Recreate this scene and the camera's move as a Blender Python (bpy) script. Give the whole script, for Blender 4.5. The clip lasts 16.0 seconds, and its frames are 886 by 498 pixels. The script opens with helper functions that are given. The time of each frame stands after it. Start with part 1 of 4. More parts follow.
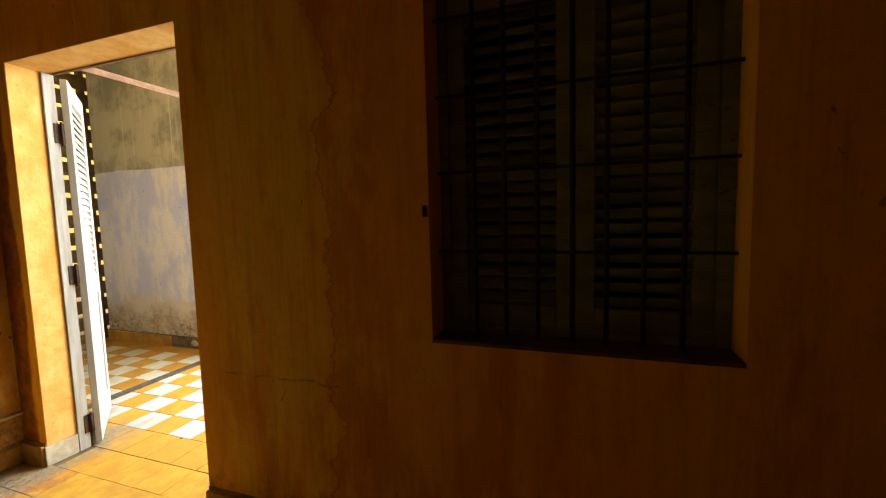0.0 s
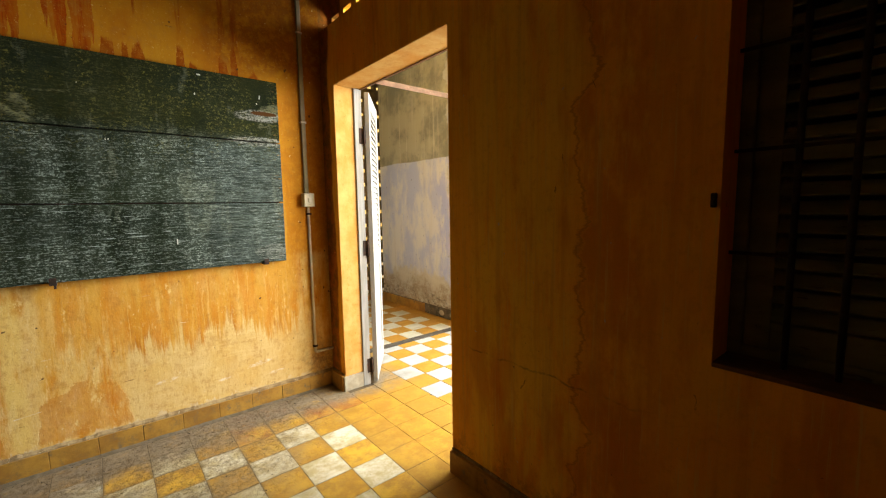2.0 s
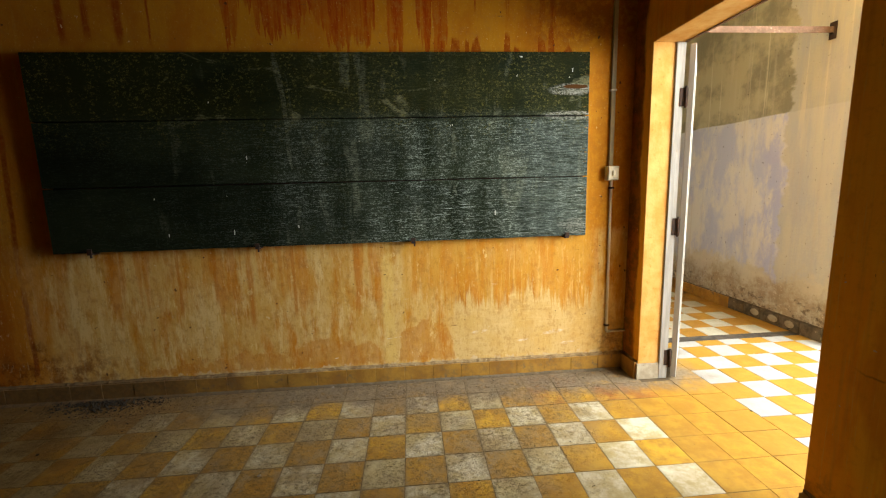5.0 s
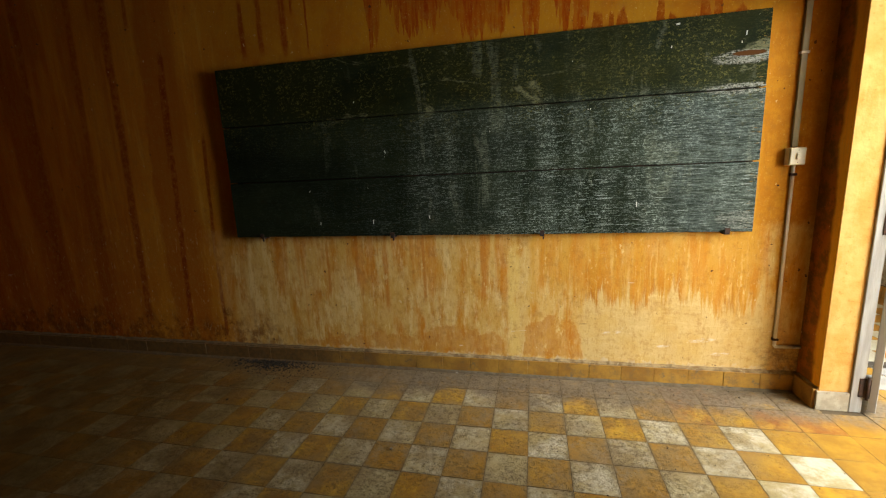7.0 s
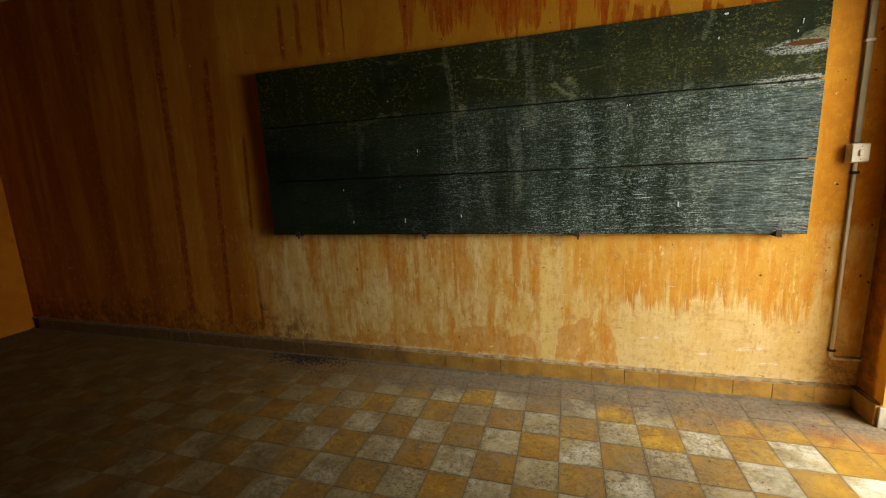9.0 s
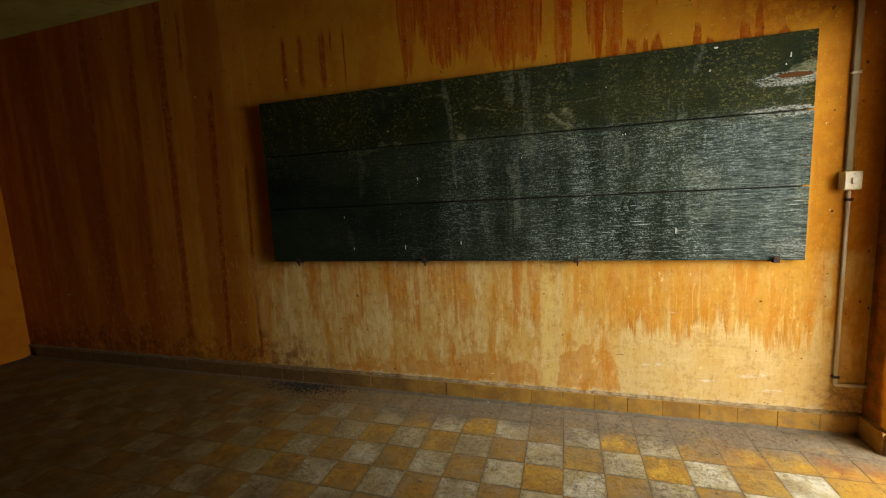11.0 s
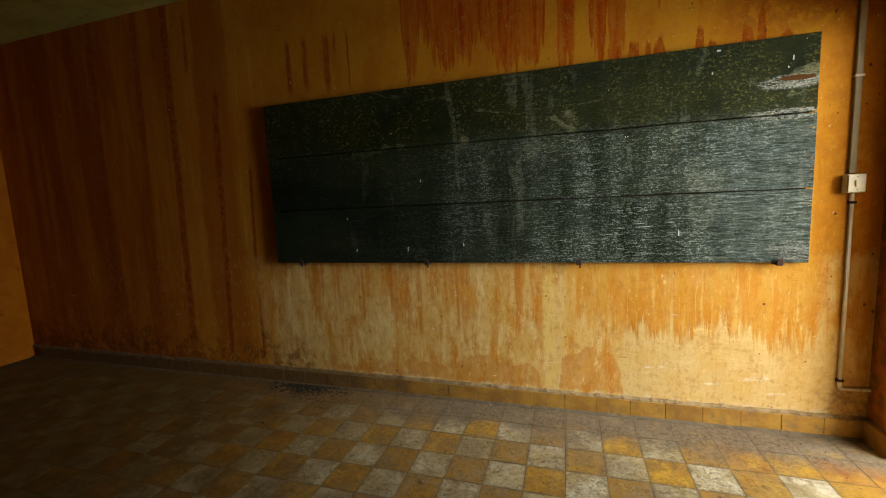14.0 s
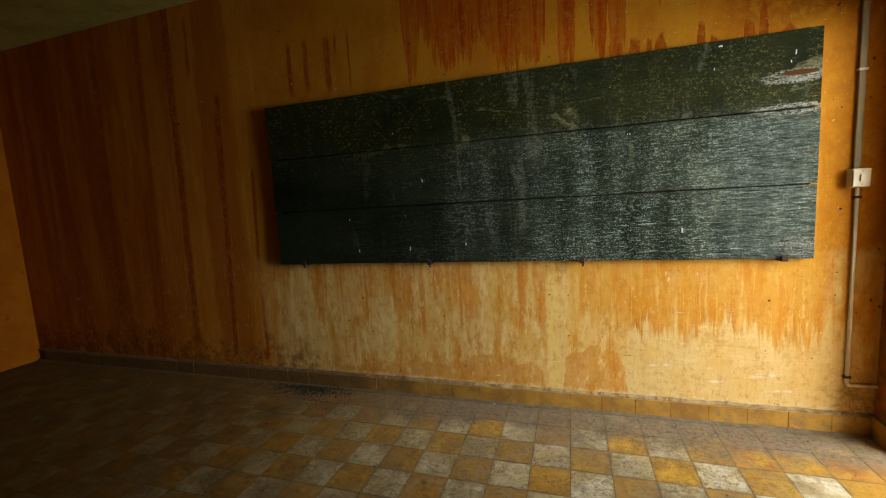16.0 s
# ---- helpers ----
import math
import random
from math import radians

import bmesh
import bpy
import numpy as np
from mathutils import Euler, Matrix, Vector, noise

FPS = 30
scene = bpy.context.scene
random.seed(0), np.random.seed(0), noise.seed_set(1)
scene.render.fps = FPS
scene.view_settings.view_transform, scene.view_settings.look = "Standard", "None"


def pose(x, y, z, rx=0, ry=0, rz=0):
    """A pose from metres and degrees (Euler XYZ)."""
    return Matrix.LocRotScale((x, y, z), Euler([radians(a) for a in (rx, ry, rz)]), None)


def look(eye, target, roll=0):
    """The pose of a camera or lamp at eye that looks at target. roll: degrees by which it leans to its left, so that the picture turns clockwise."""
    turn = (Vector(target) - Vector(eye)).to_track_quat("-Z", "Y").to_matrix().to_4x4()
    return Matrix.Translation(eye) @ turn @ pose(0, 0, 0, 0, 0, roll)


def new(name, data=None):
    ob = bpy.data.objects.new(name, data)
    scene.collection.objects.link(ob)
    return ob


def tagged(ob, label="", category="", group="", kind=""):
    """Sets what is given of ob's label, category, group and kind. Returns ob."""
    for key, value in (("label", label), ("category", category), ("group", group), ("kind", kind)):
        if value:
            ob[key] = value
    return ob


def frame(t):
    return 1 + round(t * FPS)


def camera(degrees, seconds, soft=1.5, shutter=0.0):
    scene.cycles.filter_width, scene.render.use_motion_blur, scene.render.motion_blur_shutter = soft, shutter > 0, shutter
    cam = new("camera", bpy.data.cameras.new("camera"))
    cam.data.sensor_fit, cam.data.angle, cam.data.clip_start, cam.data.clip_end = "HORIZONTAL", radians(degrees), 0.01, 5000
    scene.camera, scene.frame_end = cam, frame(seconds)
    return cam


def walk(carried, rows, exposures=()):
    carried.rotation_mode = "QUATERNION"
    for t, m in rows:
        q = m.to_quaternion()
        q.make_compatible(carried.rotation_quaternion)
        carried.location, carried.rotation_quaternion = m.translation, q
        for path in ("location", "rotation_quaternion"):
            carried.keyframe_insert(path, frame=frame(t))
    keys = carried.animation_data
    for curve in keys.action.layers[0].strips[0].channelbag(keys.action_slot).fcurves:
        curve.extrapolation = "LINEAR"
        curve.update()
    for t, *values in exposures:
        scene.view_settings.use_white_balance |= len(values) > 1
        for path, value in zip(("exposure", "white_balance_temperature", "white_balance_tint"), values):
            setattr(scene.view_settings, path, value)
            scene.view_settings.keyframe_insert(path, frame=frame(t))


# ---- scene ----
cam = camera(94.5, 16.0, soft=1.2)
EXPOSURES = [(0.0, 0.0), (16.0, 0.0)]
PATH = [
    (0, (-0.143, -2.390, 1.347), (1.739, -1.735, 1.179), -1.5),
    (0.5, (-0.174, -2.319, 1.351), (1.639, -1.511, 1.148), -0.8),
    (1, (-0.147, -2.275, 1.356), (1.540, -1.259, 1.137), -0.8),
    (1.5, (-0.111, -2.269, 1.360), (1.387, -0.978, 1.149), -0.9),
    (2, (-0.102, -2.253, 1.358), (1.163, -0.732, 1.146), -0.9),
    (2.5, (-0.107, -2.243, 1.345), (0.939, -0.559, 1.131), -0.9),
    (3, (-0.131, -2.229, 1.329), (0.714, -0.441, 1.126), -0.7),
    (3.5, (-0.159, -2.216, 1.357), (0.494, -0.343, 1.127), -1.3),
    (4, (-0.197, -2.187, 1.336), (0.257, -0.262, 1.091), -1.1),
    (4.5, (-0.244, -2.141, 1.348), (0.054, -0.192, 1.058), -1.2),
    (5, (-0.329, -2.097, 1.355), (-0.176, -0.133, 1.050), -1.5),
    (5.2, (-0.387, -2.086, 1.360), (-0.291, -0.117, 1.048), -1.5),
    (7.5, (-0.367, -2.046, 1.412), (-0.881, -0.149, 1.042), -2.8),
    (8, (-0.369, -2.039, 1.403), (-0.92, -0.15, 1.044), -2.8),
    (8.5, (-0.378, -2.038, 1.4), (-0.948, -0.154, 1.046), -2.8),
    (9, (-0.373, -2.038, 1.392), (-0.951, -0.157, 1.037), -2.6),
    (11.5, (-0.375, -2.047, 1.438), (-0.954, -0.147, 1.202), -3.0),
    (12, (-0.376, -2.049, 1.432), (-0.959, -0.15, 1.202), -3.1),
    (12.5, (-0.373, -2.051, 1.42), (-0.958, -0.152, 1.195), -3.0),
    (13, (-0.375, -2.054, 1.424), (-0.964, -0.156, 1.198), -2.9),
    (13.5, (-0.372, -2.054, 1.425), (-0.964, -0.157, 1.196), -2.9),
    (14, (-0.375, -2.052, 1.423), (-0.96, -0.155, 1.185), -2.7),
    (14.5, (-0.375, -2.049, 1.416), (-0.961, -0.151, 1.18), -2.8),
    (15, (-0.371, -2.045, 1.426), (-0.958, -0.147, 1.19), -3.1),
    (15.5, (-0.368, -2.045, 1.428), (-0.96, -0.15, 1.186), -3.4),
    (16, (-0.374, -2.049, 1.412), (-0.972, -0.154, 1.18), -3.3),
]
walk(cam, [(t, look(eye, aim, roll)) for t, eye, aim, roll in PATH], exposures=EXPOSURES)

# ---- light ----
world = bpy.data.worlds.new("sky")
scene.world = world
world.use_nodes = True
sky = world.node_tree.nodes.new("ShaderNodeTexSky")
sky.sky_type, sky.sun_disc = "NISHITA", False
sky.sun_elevation, sky.sun_rotation = radians(52), radians(160)
sky.air_density, sky.dust_density = 1.0, 3.0
world.node_tree.links.new(sky.outputs[0], world.node_tree.nodes["Background"].inputs[0])
world.node_tree.nodes["Background"].inputs[1].default_value = 0.15

sun = new("sun", bpy.data.lights.new("sun", "SUN"))
sun.data.energy, sun.data.angle, sun.data.color = 4.5, radians(3), (1.0, 0.92, 0.78)
sun.matrix_world = look((0, 0, 8), (0.9, 2.4, 4.6))

# Daylight that comes in where the corridor opens to the yard, past the end of the grey wall.
daylight = new("corridor_daylight", bpy.data.lights.new("corridor_daylight", "AREA"))
daylight.data.shape, daylight.data.size, daylight.data.size_y = "RECTANGLE", 2.9, 2.5
daylight.data.energy, daylight.data.color = 560.0, (0.97, 1.0, 0.98)
daylight.matrix_world = look((3.90, -1.22, 2.05), (2.97, -0.85, 1.92))


# ---- materials ----
class Mat:
    """A node material under construction."""

    def __init__(self, name, rough=0.8, metal=0.0, spec=0.3):
        self.m = bpy.data.materials.new(name)
        self.m.use_nodes = True
        self.t = self.m.node_tree
        self.b = self.t.nodes["Principled BSDF"]
        self.b.inputs["Roughness"].default_value = rough
        self.b.inputs["Metallic"].default_value = metal
        self.b.inputs["Specular IOR Level"].default_value = spec

    def node(self, kind, **settings):
        n = self.t.nodes.new(kind)
        for key, value in settings.items():
            setattr(n, key, value)
        return n

    def put(self, socket, value):
        if isinstance(value, (int, float)):
            socket.default_value = value
        elif isinstance(value, tuple):
            socket.default_value = (*value, 1.0) if len(socket.default_value) == 4 and len(value) == 3 else value
        else:
            self.t.links.new(value, socket)

    def place(self):
        """The point in the world."""
        return self.node("ShaderNodeNewGeometry").outputs["Position"]

    def axes(self, p):
        n = self.node("ShaderNodeSeparateXYZ")
        self.put(n.inputs[0], p)
        return n.outputs

    def vec(self, x=0.0, y=0.0, z=0.0):
        n = self.node("ShaderNodeCombineXYZ")
        for s, v in zip(n.inputs, (x, y, z)):
            self.put(s, v)
        return n.outputs[0]

    def math(self, op, a, b=0.0, c=0.0):
        n = self.node("ShaderNodeMath", operation=op)
        for s, v in zip(n.inputs, (a, b, c)):
            self.put(s, v)
        return n.outputs[0]

    def scaled(self, p, x, y, z, shift=(0.0, 0.0, 0.0)):
        n = self.node("ShaderNodeMapping")
        self.put(n.inputs[0], p)
        n.inputs["Scale"].default_value = (x, y, z)
        n.inputs["Location"].default_value = shift
        return n.outputs[0]

    def noise(self, p, scale=5.0, detail=4.0, rough=0.55, warp=0.0):
        n = self.node("ShaderNodeTexNoise")
        self.put(n.inputs["Vector"], p)
        for key, value in (("Scale", scale), ("Detail", detail), ("Roughness", rough), ("Distortion", warp)):
            n.inputs[key].default_value = value
        return n.outputs["Fac"]

    def step(self, value, low, high):
        """0 below low, 1 above high."""
        n = self.node("ShaderNodeMapRange", clamp=True, interpolation_type="SMOOTHSTEP")
        self.put(n.inputs["Value"], value)
        self.put(n.inputs["From Min"], low)
        self.put(n.inputs["From Max"], high)
        return n.outputs[0]

    def mix(self, fac, a, b, blend="MIX"):
        n = self.node("ShaderNodeMix", data_type="RGBA", blend_type=blend)
        self.put(n.inputs[0], fac)
        self.put(n.inputs[6], a)
        self.put(n.inputs[7], b)
        return n.outputs[2]

    def both(self, *facs):
        out = facs[0]
        for f in facs[1:]:
            out = self.math("MULTIPLY", out, f)
        return out

    def less(self, fac):
        return self.math("SUBTRACT", 1.0, fac)

    def random(self):
        return self.node("ShaderNodeObjectInfo").outputs["Random"]

    def bump(self, height, strength=0.3, distance=0.01, under=None):
        n = self.node("ShaderNodeBump")
        n.inputs["Strength"].default_value, n.inputs["Distance"].default_value = strength, distance
        self.put(n.inputs["Height"], height)
        if under is not None:
            self.put(n.inputs["Normal"], under)
        return n.outputs[0]

    def done(self, colour, normal=None, rough=None):
        self.put(self.b.inputs["Base Color"], colour)
        if normal is not None:
            self.put(self.b.inputs["Normal"], normal)
        if rough is not None:
            self.put(self.b.inputs["Roughness"], rough)
        return self.m


BROWN = (0.38, 0.17, 0.03)


def plaster_relief(m, p):
    fine = m.noise(p, 90, 4, 0.6)
    coarse = m.noise(p, 6, 4, 0.6)
    return m.bump(fine, 0.18, 0.004, m.bump(coarse, 0.35, 0.02))


def profile(m, value, low, high, stops):
    """A height that changes along the wall: pairs of place and level between low and high, joined by straight lines."""
    n = m.node("ShaderNodeMapRange", clamp=True)
    m.put(n.inputs["Value"], value)
    n.inputs["From Min"].default_value, n.inputs["From Max"].default_value = low, high
    r = m.node("ShaderNodeValToRGB")
    m.put(r.inputs[0], n.outputs[0])
    e = r.color_ramp.elements
    while len(e) < len(stops):
        e.new(1.0)
    for k, (at, level) in enumerate(stops):
        e[k].position = (at - low) / (high - low)
        e[k].color = (level, level, level, 1.0)
    return r.outputs[0]


def board_wall_plaster():
    """Lime-washed plaster with rain stains above a board and washed-out paint beneath it."""
    m = Mat("ochre_plaster_stained", 0.92, spec=0.03)
    p = m.place()
    x, y, z = m.axes(p)
    soft = m.noise(p, 1.3, 4, 0.6)
    patchy = m.noise(m.scaled(p, 5, 5, 3), 1.0, 7, 0.7)
    fine = m.noise(m.scaled(p, 24, 24, 1.6), 1.0, 6, 0.66)
    mottle = m.noise(p, 21, 6, 0.72)
    speck = m.noise(p, 75, 5, 0.75)
    # wavering place and height, for ragged edges
    wx = m.math("MULTIPLY_ADD", m.noise(m.scaled(p, 9, 9, 5), 1.0, 5, 0.62), 0.09, m.math("ADD", x, -0.045))
    tight = m.math("MULTIPLY_ADD", m.noise(m.scaled(p, 16, 16, 7), 1.0, 5, 0.65), 0.034, m.math("ADD", x, -0.017))
    wz = m.math("MULTIPLY_ADD", m.noise(m.scaled(p, 34, 34, 12), 1.0, 6, 0.68), 0.10, m.math("ADD", z, -0.05))

    def around(place, at, half, edge=0.5):
        return m.step(m.math("ABSOLUTE", m.math("SUBTRACT", place, at)), half, half * edge)

    def run(at, lean, top, foot, half, edge=0.4):
        """One long run of rusty water; lean is the drift per metre of height."""
        line = m.math("SUBTRACT", tight, m.math("MULTIPLY", z, lean))
        return m.both(around(line, at, half, edge), m.step(wz, top + 0.05, top - 0.05), m.step(wz, foot - 0.05, foot + 0.05))

    c = m.mix(m.step(soft, 0.35, 0.65), (0.56, 0.255, 0.022), (0.54, 0.205, 0.014))
    c = m.mix(m.both(m.step(patchy, 0.46, 0.66), 0.55), c, (0.46, 0.145, 0.010))
    c = m.mix(m.both(m.step(patchy, 0.44, 0.30), 0.5), c, (0.60, 0.31, 0.040))
    c = m.mix(m.both(m.step(fine, 0.52, 0.66), 0.32), c, (0.46, 0.16, 0.012))
    c = m.mix(m.both(m.step(fine, 0.46, 0.33), 0.30), c, (0.66, 0.41, 0.07))
    # the part beside the board: redder towards the far wall, with long runs
    red = m.step(m.math("MULTIPLY_ADD", m.noise(m.scaled(p, 4, 4, 0.8), 1.0, 5, 0.6), 1.2, x), -2.15, -3.7)
    c = m.mix(m.both(red, 0.88), c, m.mix(m.step(m.noise(m.scaled(p, 7, 7, 1.2), 1.0, 6, 0.68), 0.38, 0.62), (0.50, 0.150, 0.006), (0.38, 0.085, 0.004)))
    worn = m.both(m.step(m.noise(m.scaled(p, 11, 11, 1.1, (4, 2, 0)), 1.0, 6, 0.66), 0.52, 0.64), m.step(x, -4.9, -3.6), m.step(x, -2.3, -2.7))
    c = m.mix(m.both(worn, 0.6), c, (0.58, 0.235, 0.014))
    broad = m.noise(m.vec(m.math("MULTIPLY", wx, 4.2), 3.1, m.math("MULTIPLY", z, 0.20)), 1.0, 4, 0.5)
    c = m.mix(m.both(m.step(broad, 0.50, 0.58), m.step(x, -2.7, -3.0), 0.6), c, (0.31, 0.062, 0.003))
    for at, lean, top, foot, half, much in ((-3.56, 0.030, 3.2, 0.25, 0.050, 0.85), (-3.15, 0.050, 2.35, 0.20, 0.034, 0.95), (-3.20, 0.060, 2.20, 1.55, 0.012, 0.6),
                                            (-2.85, 0.050, 1.75, 0.85, 0.022, 0.85), (-2.81, 0.012, 0.78, 0.17, 0.022, 0.9), (-2.54, 0.030, 0.97, 0.28, 0.020, 0.75),
                                            (-3.93, 0.045, 3.2, 0.9, 0.045, 0.6), (-4.45, 0.040, 3.2, 0.5, 0.06, 0.6), (-3.62, 0.045, 2.9, 2.2, 0.03, 0.7), (-3.36, 0.030, 2.95, 2.55, 0.022, 0.7)):
        c = m.mix(m.both(run(at, lean, top, foot, half), much), c, m.mix(m.step(mottle, 0.4, 0.62), (0.24, 0.040, 0.003), (0.35, 0.085, 0.005)))
    # strip between the board and the corner
    beside = m.both(m.step(wx, 0.87, 0.93), m.step(wz, 0.85, 1.0))
    c = m.mix(m.both(beside, m.step(m.noise(p, 16, 7, 0.75), 0.40, 0.60), 0.6), c, (0.42, 0.15, 0.012))
    # above the board: yellow wash on the one side, red-brown wash that ends in drips on the other
    high = m.both(m.step(wz, 2.10, 2.22), m.step(x, -2.9, -2.3))
    c = m.mix(m.both(high, 0.75), c, m.mix(m.step(patchy, 0.40, 0.62), (0.44, 0.195, 0.008), (0.38, 0.135, 0.006)))
    ends = profile(m, tight, -1.5, 0.0, ((-1.47, 1.0), (-1.40, 0.20), (-1.34, 0.18), (-1.30, 0.55), (-1.22, 0.30), (-1.12, 0.25), (-1.02, 0.30), (-0.96, 0.26), (-0.88, 0.42), (-0.80, 0.24), (-0.72, 0.19),
                                         (-0.64, 0.17), (-0.56, 0.21), (-0.505, 0.30), (-0.485, 0.95), (-0.435, 0.95), (-0.42, 0.13), (-0.34, 0.12), (-0.315, 0.60), (-0.255, 0.65), (-0.235, 0.16), (-0.165, 0.12),
                                         (-0.145, 0.55), (-0.135, 0.13), (-0.085, 0.12), (-0.055, 0.20), (-0.035, 1.0)))
    comb = m.noise(m.vec(m.math("MULTIPLY", tight, 34.0), 4.4, m.math("MULTIPLY", z, 0.9)), 1.0, 5, 0.6)
    ends = m.math("MULTIPLY_ADD", m.step(comb, 0.38, 0.72), 0.20, m.math("ADD", ends, -0.09))
    drip = m.both(m.step(m.math("SUBTRACT", m.math("MULTIPLY_ADD", ends, -1.0, wz), 2.08), -0.016, 0.016), m.step(x, -1.48, -1.42), m.step(x, -0.02, -0.04))
    thin = m.step(m.noise(m.scaled(p, 42, 42, 1.6), 1.0, 5, 0.6), 0.40, 0.56)
    c = m.mix(m.both(drip, m.math("MULTIPLY_ADD", thin, 0.40, 0.55)), c, m.mix(m.step(m.noise(m.scaled(p, 20, 20, 2.5), 1.0, 6, 0.7), 0.40, 0.60), (0.29, 0.034, 0.001), (0.36, 0.078, 0.003)))
    tops = profile(m, tight, -0.05, 0.85, ((-0.04, 0.0), (-0.03, 0.19), (0.02, 0.20), (0.035, 0.0), (0.055, 0.0), (0.06, 0.18), (0.085, 0.17), (0.095, 0.0), (0.10, 0.15), (0.13, 0.21), (0.155, 0.15), (0.165, 0.12),
                                           (0.19, 0.11), (0.20, 0.0), (0.225, 0.11), (0.24, 0.0), (0.305, 0.0), (0.315, 0.22), (0.345, 0.23), (0.36, 0.0), (0.38, 0.14), (0.41, 0.13), (0.425, 0.0), (0.525, 0.0), (0.535, 0.22),
                                           (0.575, 0.18), (0.59, 0.05), (0.61, 0.28), (0.635, 0.26), (0.65, 0.04), (0.74, 0.16), (0.80, 0.05)))
    blob = m.both(m.step(m.math("SUBTRACT", m.math("ADD", tops, 2.08), wz), -0.014, 0.014), m.step(x, -0.06, -0.04), m.step(x, 0.86, 0.84))
    c = m.mix(m.both(blob, 0.85), c, m.mix(m.step(mottle, 0.4, 0.62), (0.24, 0.036, 0.002), (0.33, 0.080, 0.004)))
    for at, foot, half in ((-2.33, 2.26, 0.030), (-2.19, 2.28, 0.026), (-2.01, 2.25, 0.034), (-1.84, 2.25, 0.010), (0.13, 2.44, 0.010), (0.335, 2.42, 0.016), (0.56, 2.36, 0.02), (0.63, 2.34, 0.026), (-1.94, 2.50, 0.014)):
        c = m.mix(m.both(run(at, 0.0, 2.62 if at < -1.5 else 3.2, foot, half, 0.3), m.step(fine, 0.34, 0.50), 0.85), c, (0.26, 0.040, 0.002))
    dim = m.step(m.math("MULTIPLY_ADD", m.noise(m.scaled(p, 4, 4, 2), 1.0, 6, 0.66), 0.5, x), 0.60, 0.95)
    c = m.mix(m.both(dim, m.step(wz, 2.16, 2.3), m.step(mottle, 0.36, 0.58), 0.75), c, (0.26, 0.075, 0.006))
    # below the board: washed-out paint, with runs of orange that were left
    below = m.both(m.step(wz, 1.06, 0.98), m.step(m.math("MULTIPLY_ADD", m.noise(m.scaled(p, 6, 6, 1.2), 1.0, 6, 0.68), 0.7, x), -2.60, -2.15))
    pale_tone = m.mix(m.step(m.noise(m.scaled(p, 8, 8, 4), 1.0, 7, 0.72), 0.38, 0.62), (0.69, 0.485, 0.185), (0.63, 0.39, 0.10))
    washed = m.noise(m.scaled(p, 9, 9, 2.2, (1, 0, 6)), 1.0, 7, 0.70)
    c = m.mix(m.both(below, m.step(washed, 0.34, 0.54), 0.85), c, pale_tone)
    cream = m.both(below, m.step(m.noise(m.scaled(p, 15, 15, 3.0, (7, 0, 2)), 1.0, 7, 0.74), 0.50, 0.62), m.step(x, 0.1, -0.5))
    c = m.mix(m.both(cream, 0.65), c, (0.76, 0.58, 0.26))
    left = m.noise(m.vec(m.math("MULTIPLY", tight, 15.0), 5.5, m.math("MULTIPLY", z, 0.7)), 1.0, 5, 0.55)
    length = m.noise(m.vec(m.math("MULTIPLY", tight, 6.0), 8.5, 0.0), 1.0, 3, 0.55)
    hang = m.math("MULTIPLY_ADD", m.step(length, 0.30, 0.72), -0.75, 0.95)
    orange = m.both(below, m.step(m.math("SUBTRACT", wz, hang), -0.06, 0.10), m.step(left, 0.50, 0.60))
    c = m.mix(m.both(orange, 0.62), c, m.mix(m.step(mottle, 0.4, 0.62), (0.58, 0.225, 0.020), (0.50, 0.165, 0.012)))
    for at, foot, half in ((-1.85, 0.55, 0.016), (-1.62, 0.62, 0.020), (-1.40, 0.45, 0.026), (-0.70, 0.55, 0.03), (-2.20, 0.60, 0.018), (-1.12, 0.52, 0.016)):
        c = m.mix(m.both(run(at, 0.0, 1.05, foot, half, 0.3), below, m.step(fine, 0.36, 0.52), 0.75), c, (0.50, 0.165, 0.010))
    gap = run(-0.50, 0.0, 1.05, 0.10, 0.05, 0.5)
    c = m.mix(m.both(gap, m.step(patchy, 0.34, 0.54), 0.65), c, (0.74, 0.53, 0.16))
    # orange sheet below the board's end, over a smooth pale field; its lower edge is toothed
    tooth = m.noise(m.vec(m.math("MULTIPLY", tight, 30.0), 9.0, m.math("MULTIPLY", z, 0.8)), 1.0, 6, 0.62)
    edge = m.math("ADD", m.math("MULTIPLY", m.step(tooth, 0.30, 0.72), 0.24), m.math("MULTIPLY_ADD", m.step(x, 0.55, 0.75), -0.06, 0.48))
    sheet = m.both(m.step(m.math("SUBTRACT", wz, edge), -0.04, 0.09), m.step(wx, -0.42, -0.36), m.step(x, 0.97, 0.93), m.step(wz, 1.04, 1.0))
    c = m.mix(m.both(sheet, m.math("MULTIPLY_ADD", m.step(patchy, 0.3, 0.5), 0.3, 0.5)), c, m.mix(m.step(m.noise(m.scaled(p, 13, 13, 2), 1.0, 6, 0.7), 0.38, 0.62), (0.60, 0.300, 0.036), (0.57, 0.230, 0.018)))
    trickle = m.noise(m.vec(m.math("MULTIPLY", tight, 30.0), 2.2, m.math("MULTIPLY", z, 1.1)), 1.0, 4, 0.55)
    c = m.mix(m.both(sheet, m.step(trickle, 0.55, 0.64), m.step(wz, 1.0, 0.8), 0.7), c, (0.68, 0.42, 0.12))
    c = m.mix(m.both(sheet, m.step(trickle, 0.44, 0.36), m.step(wz, 0.8, 0.65), 0.6), c, (0.50, 0.185, 0.012))
    side = m.math("MULTIPLY_ADD", m.noise(p, 7, 5, 0.62), 0.16, -0.15)
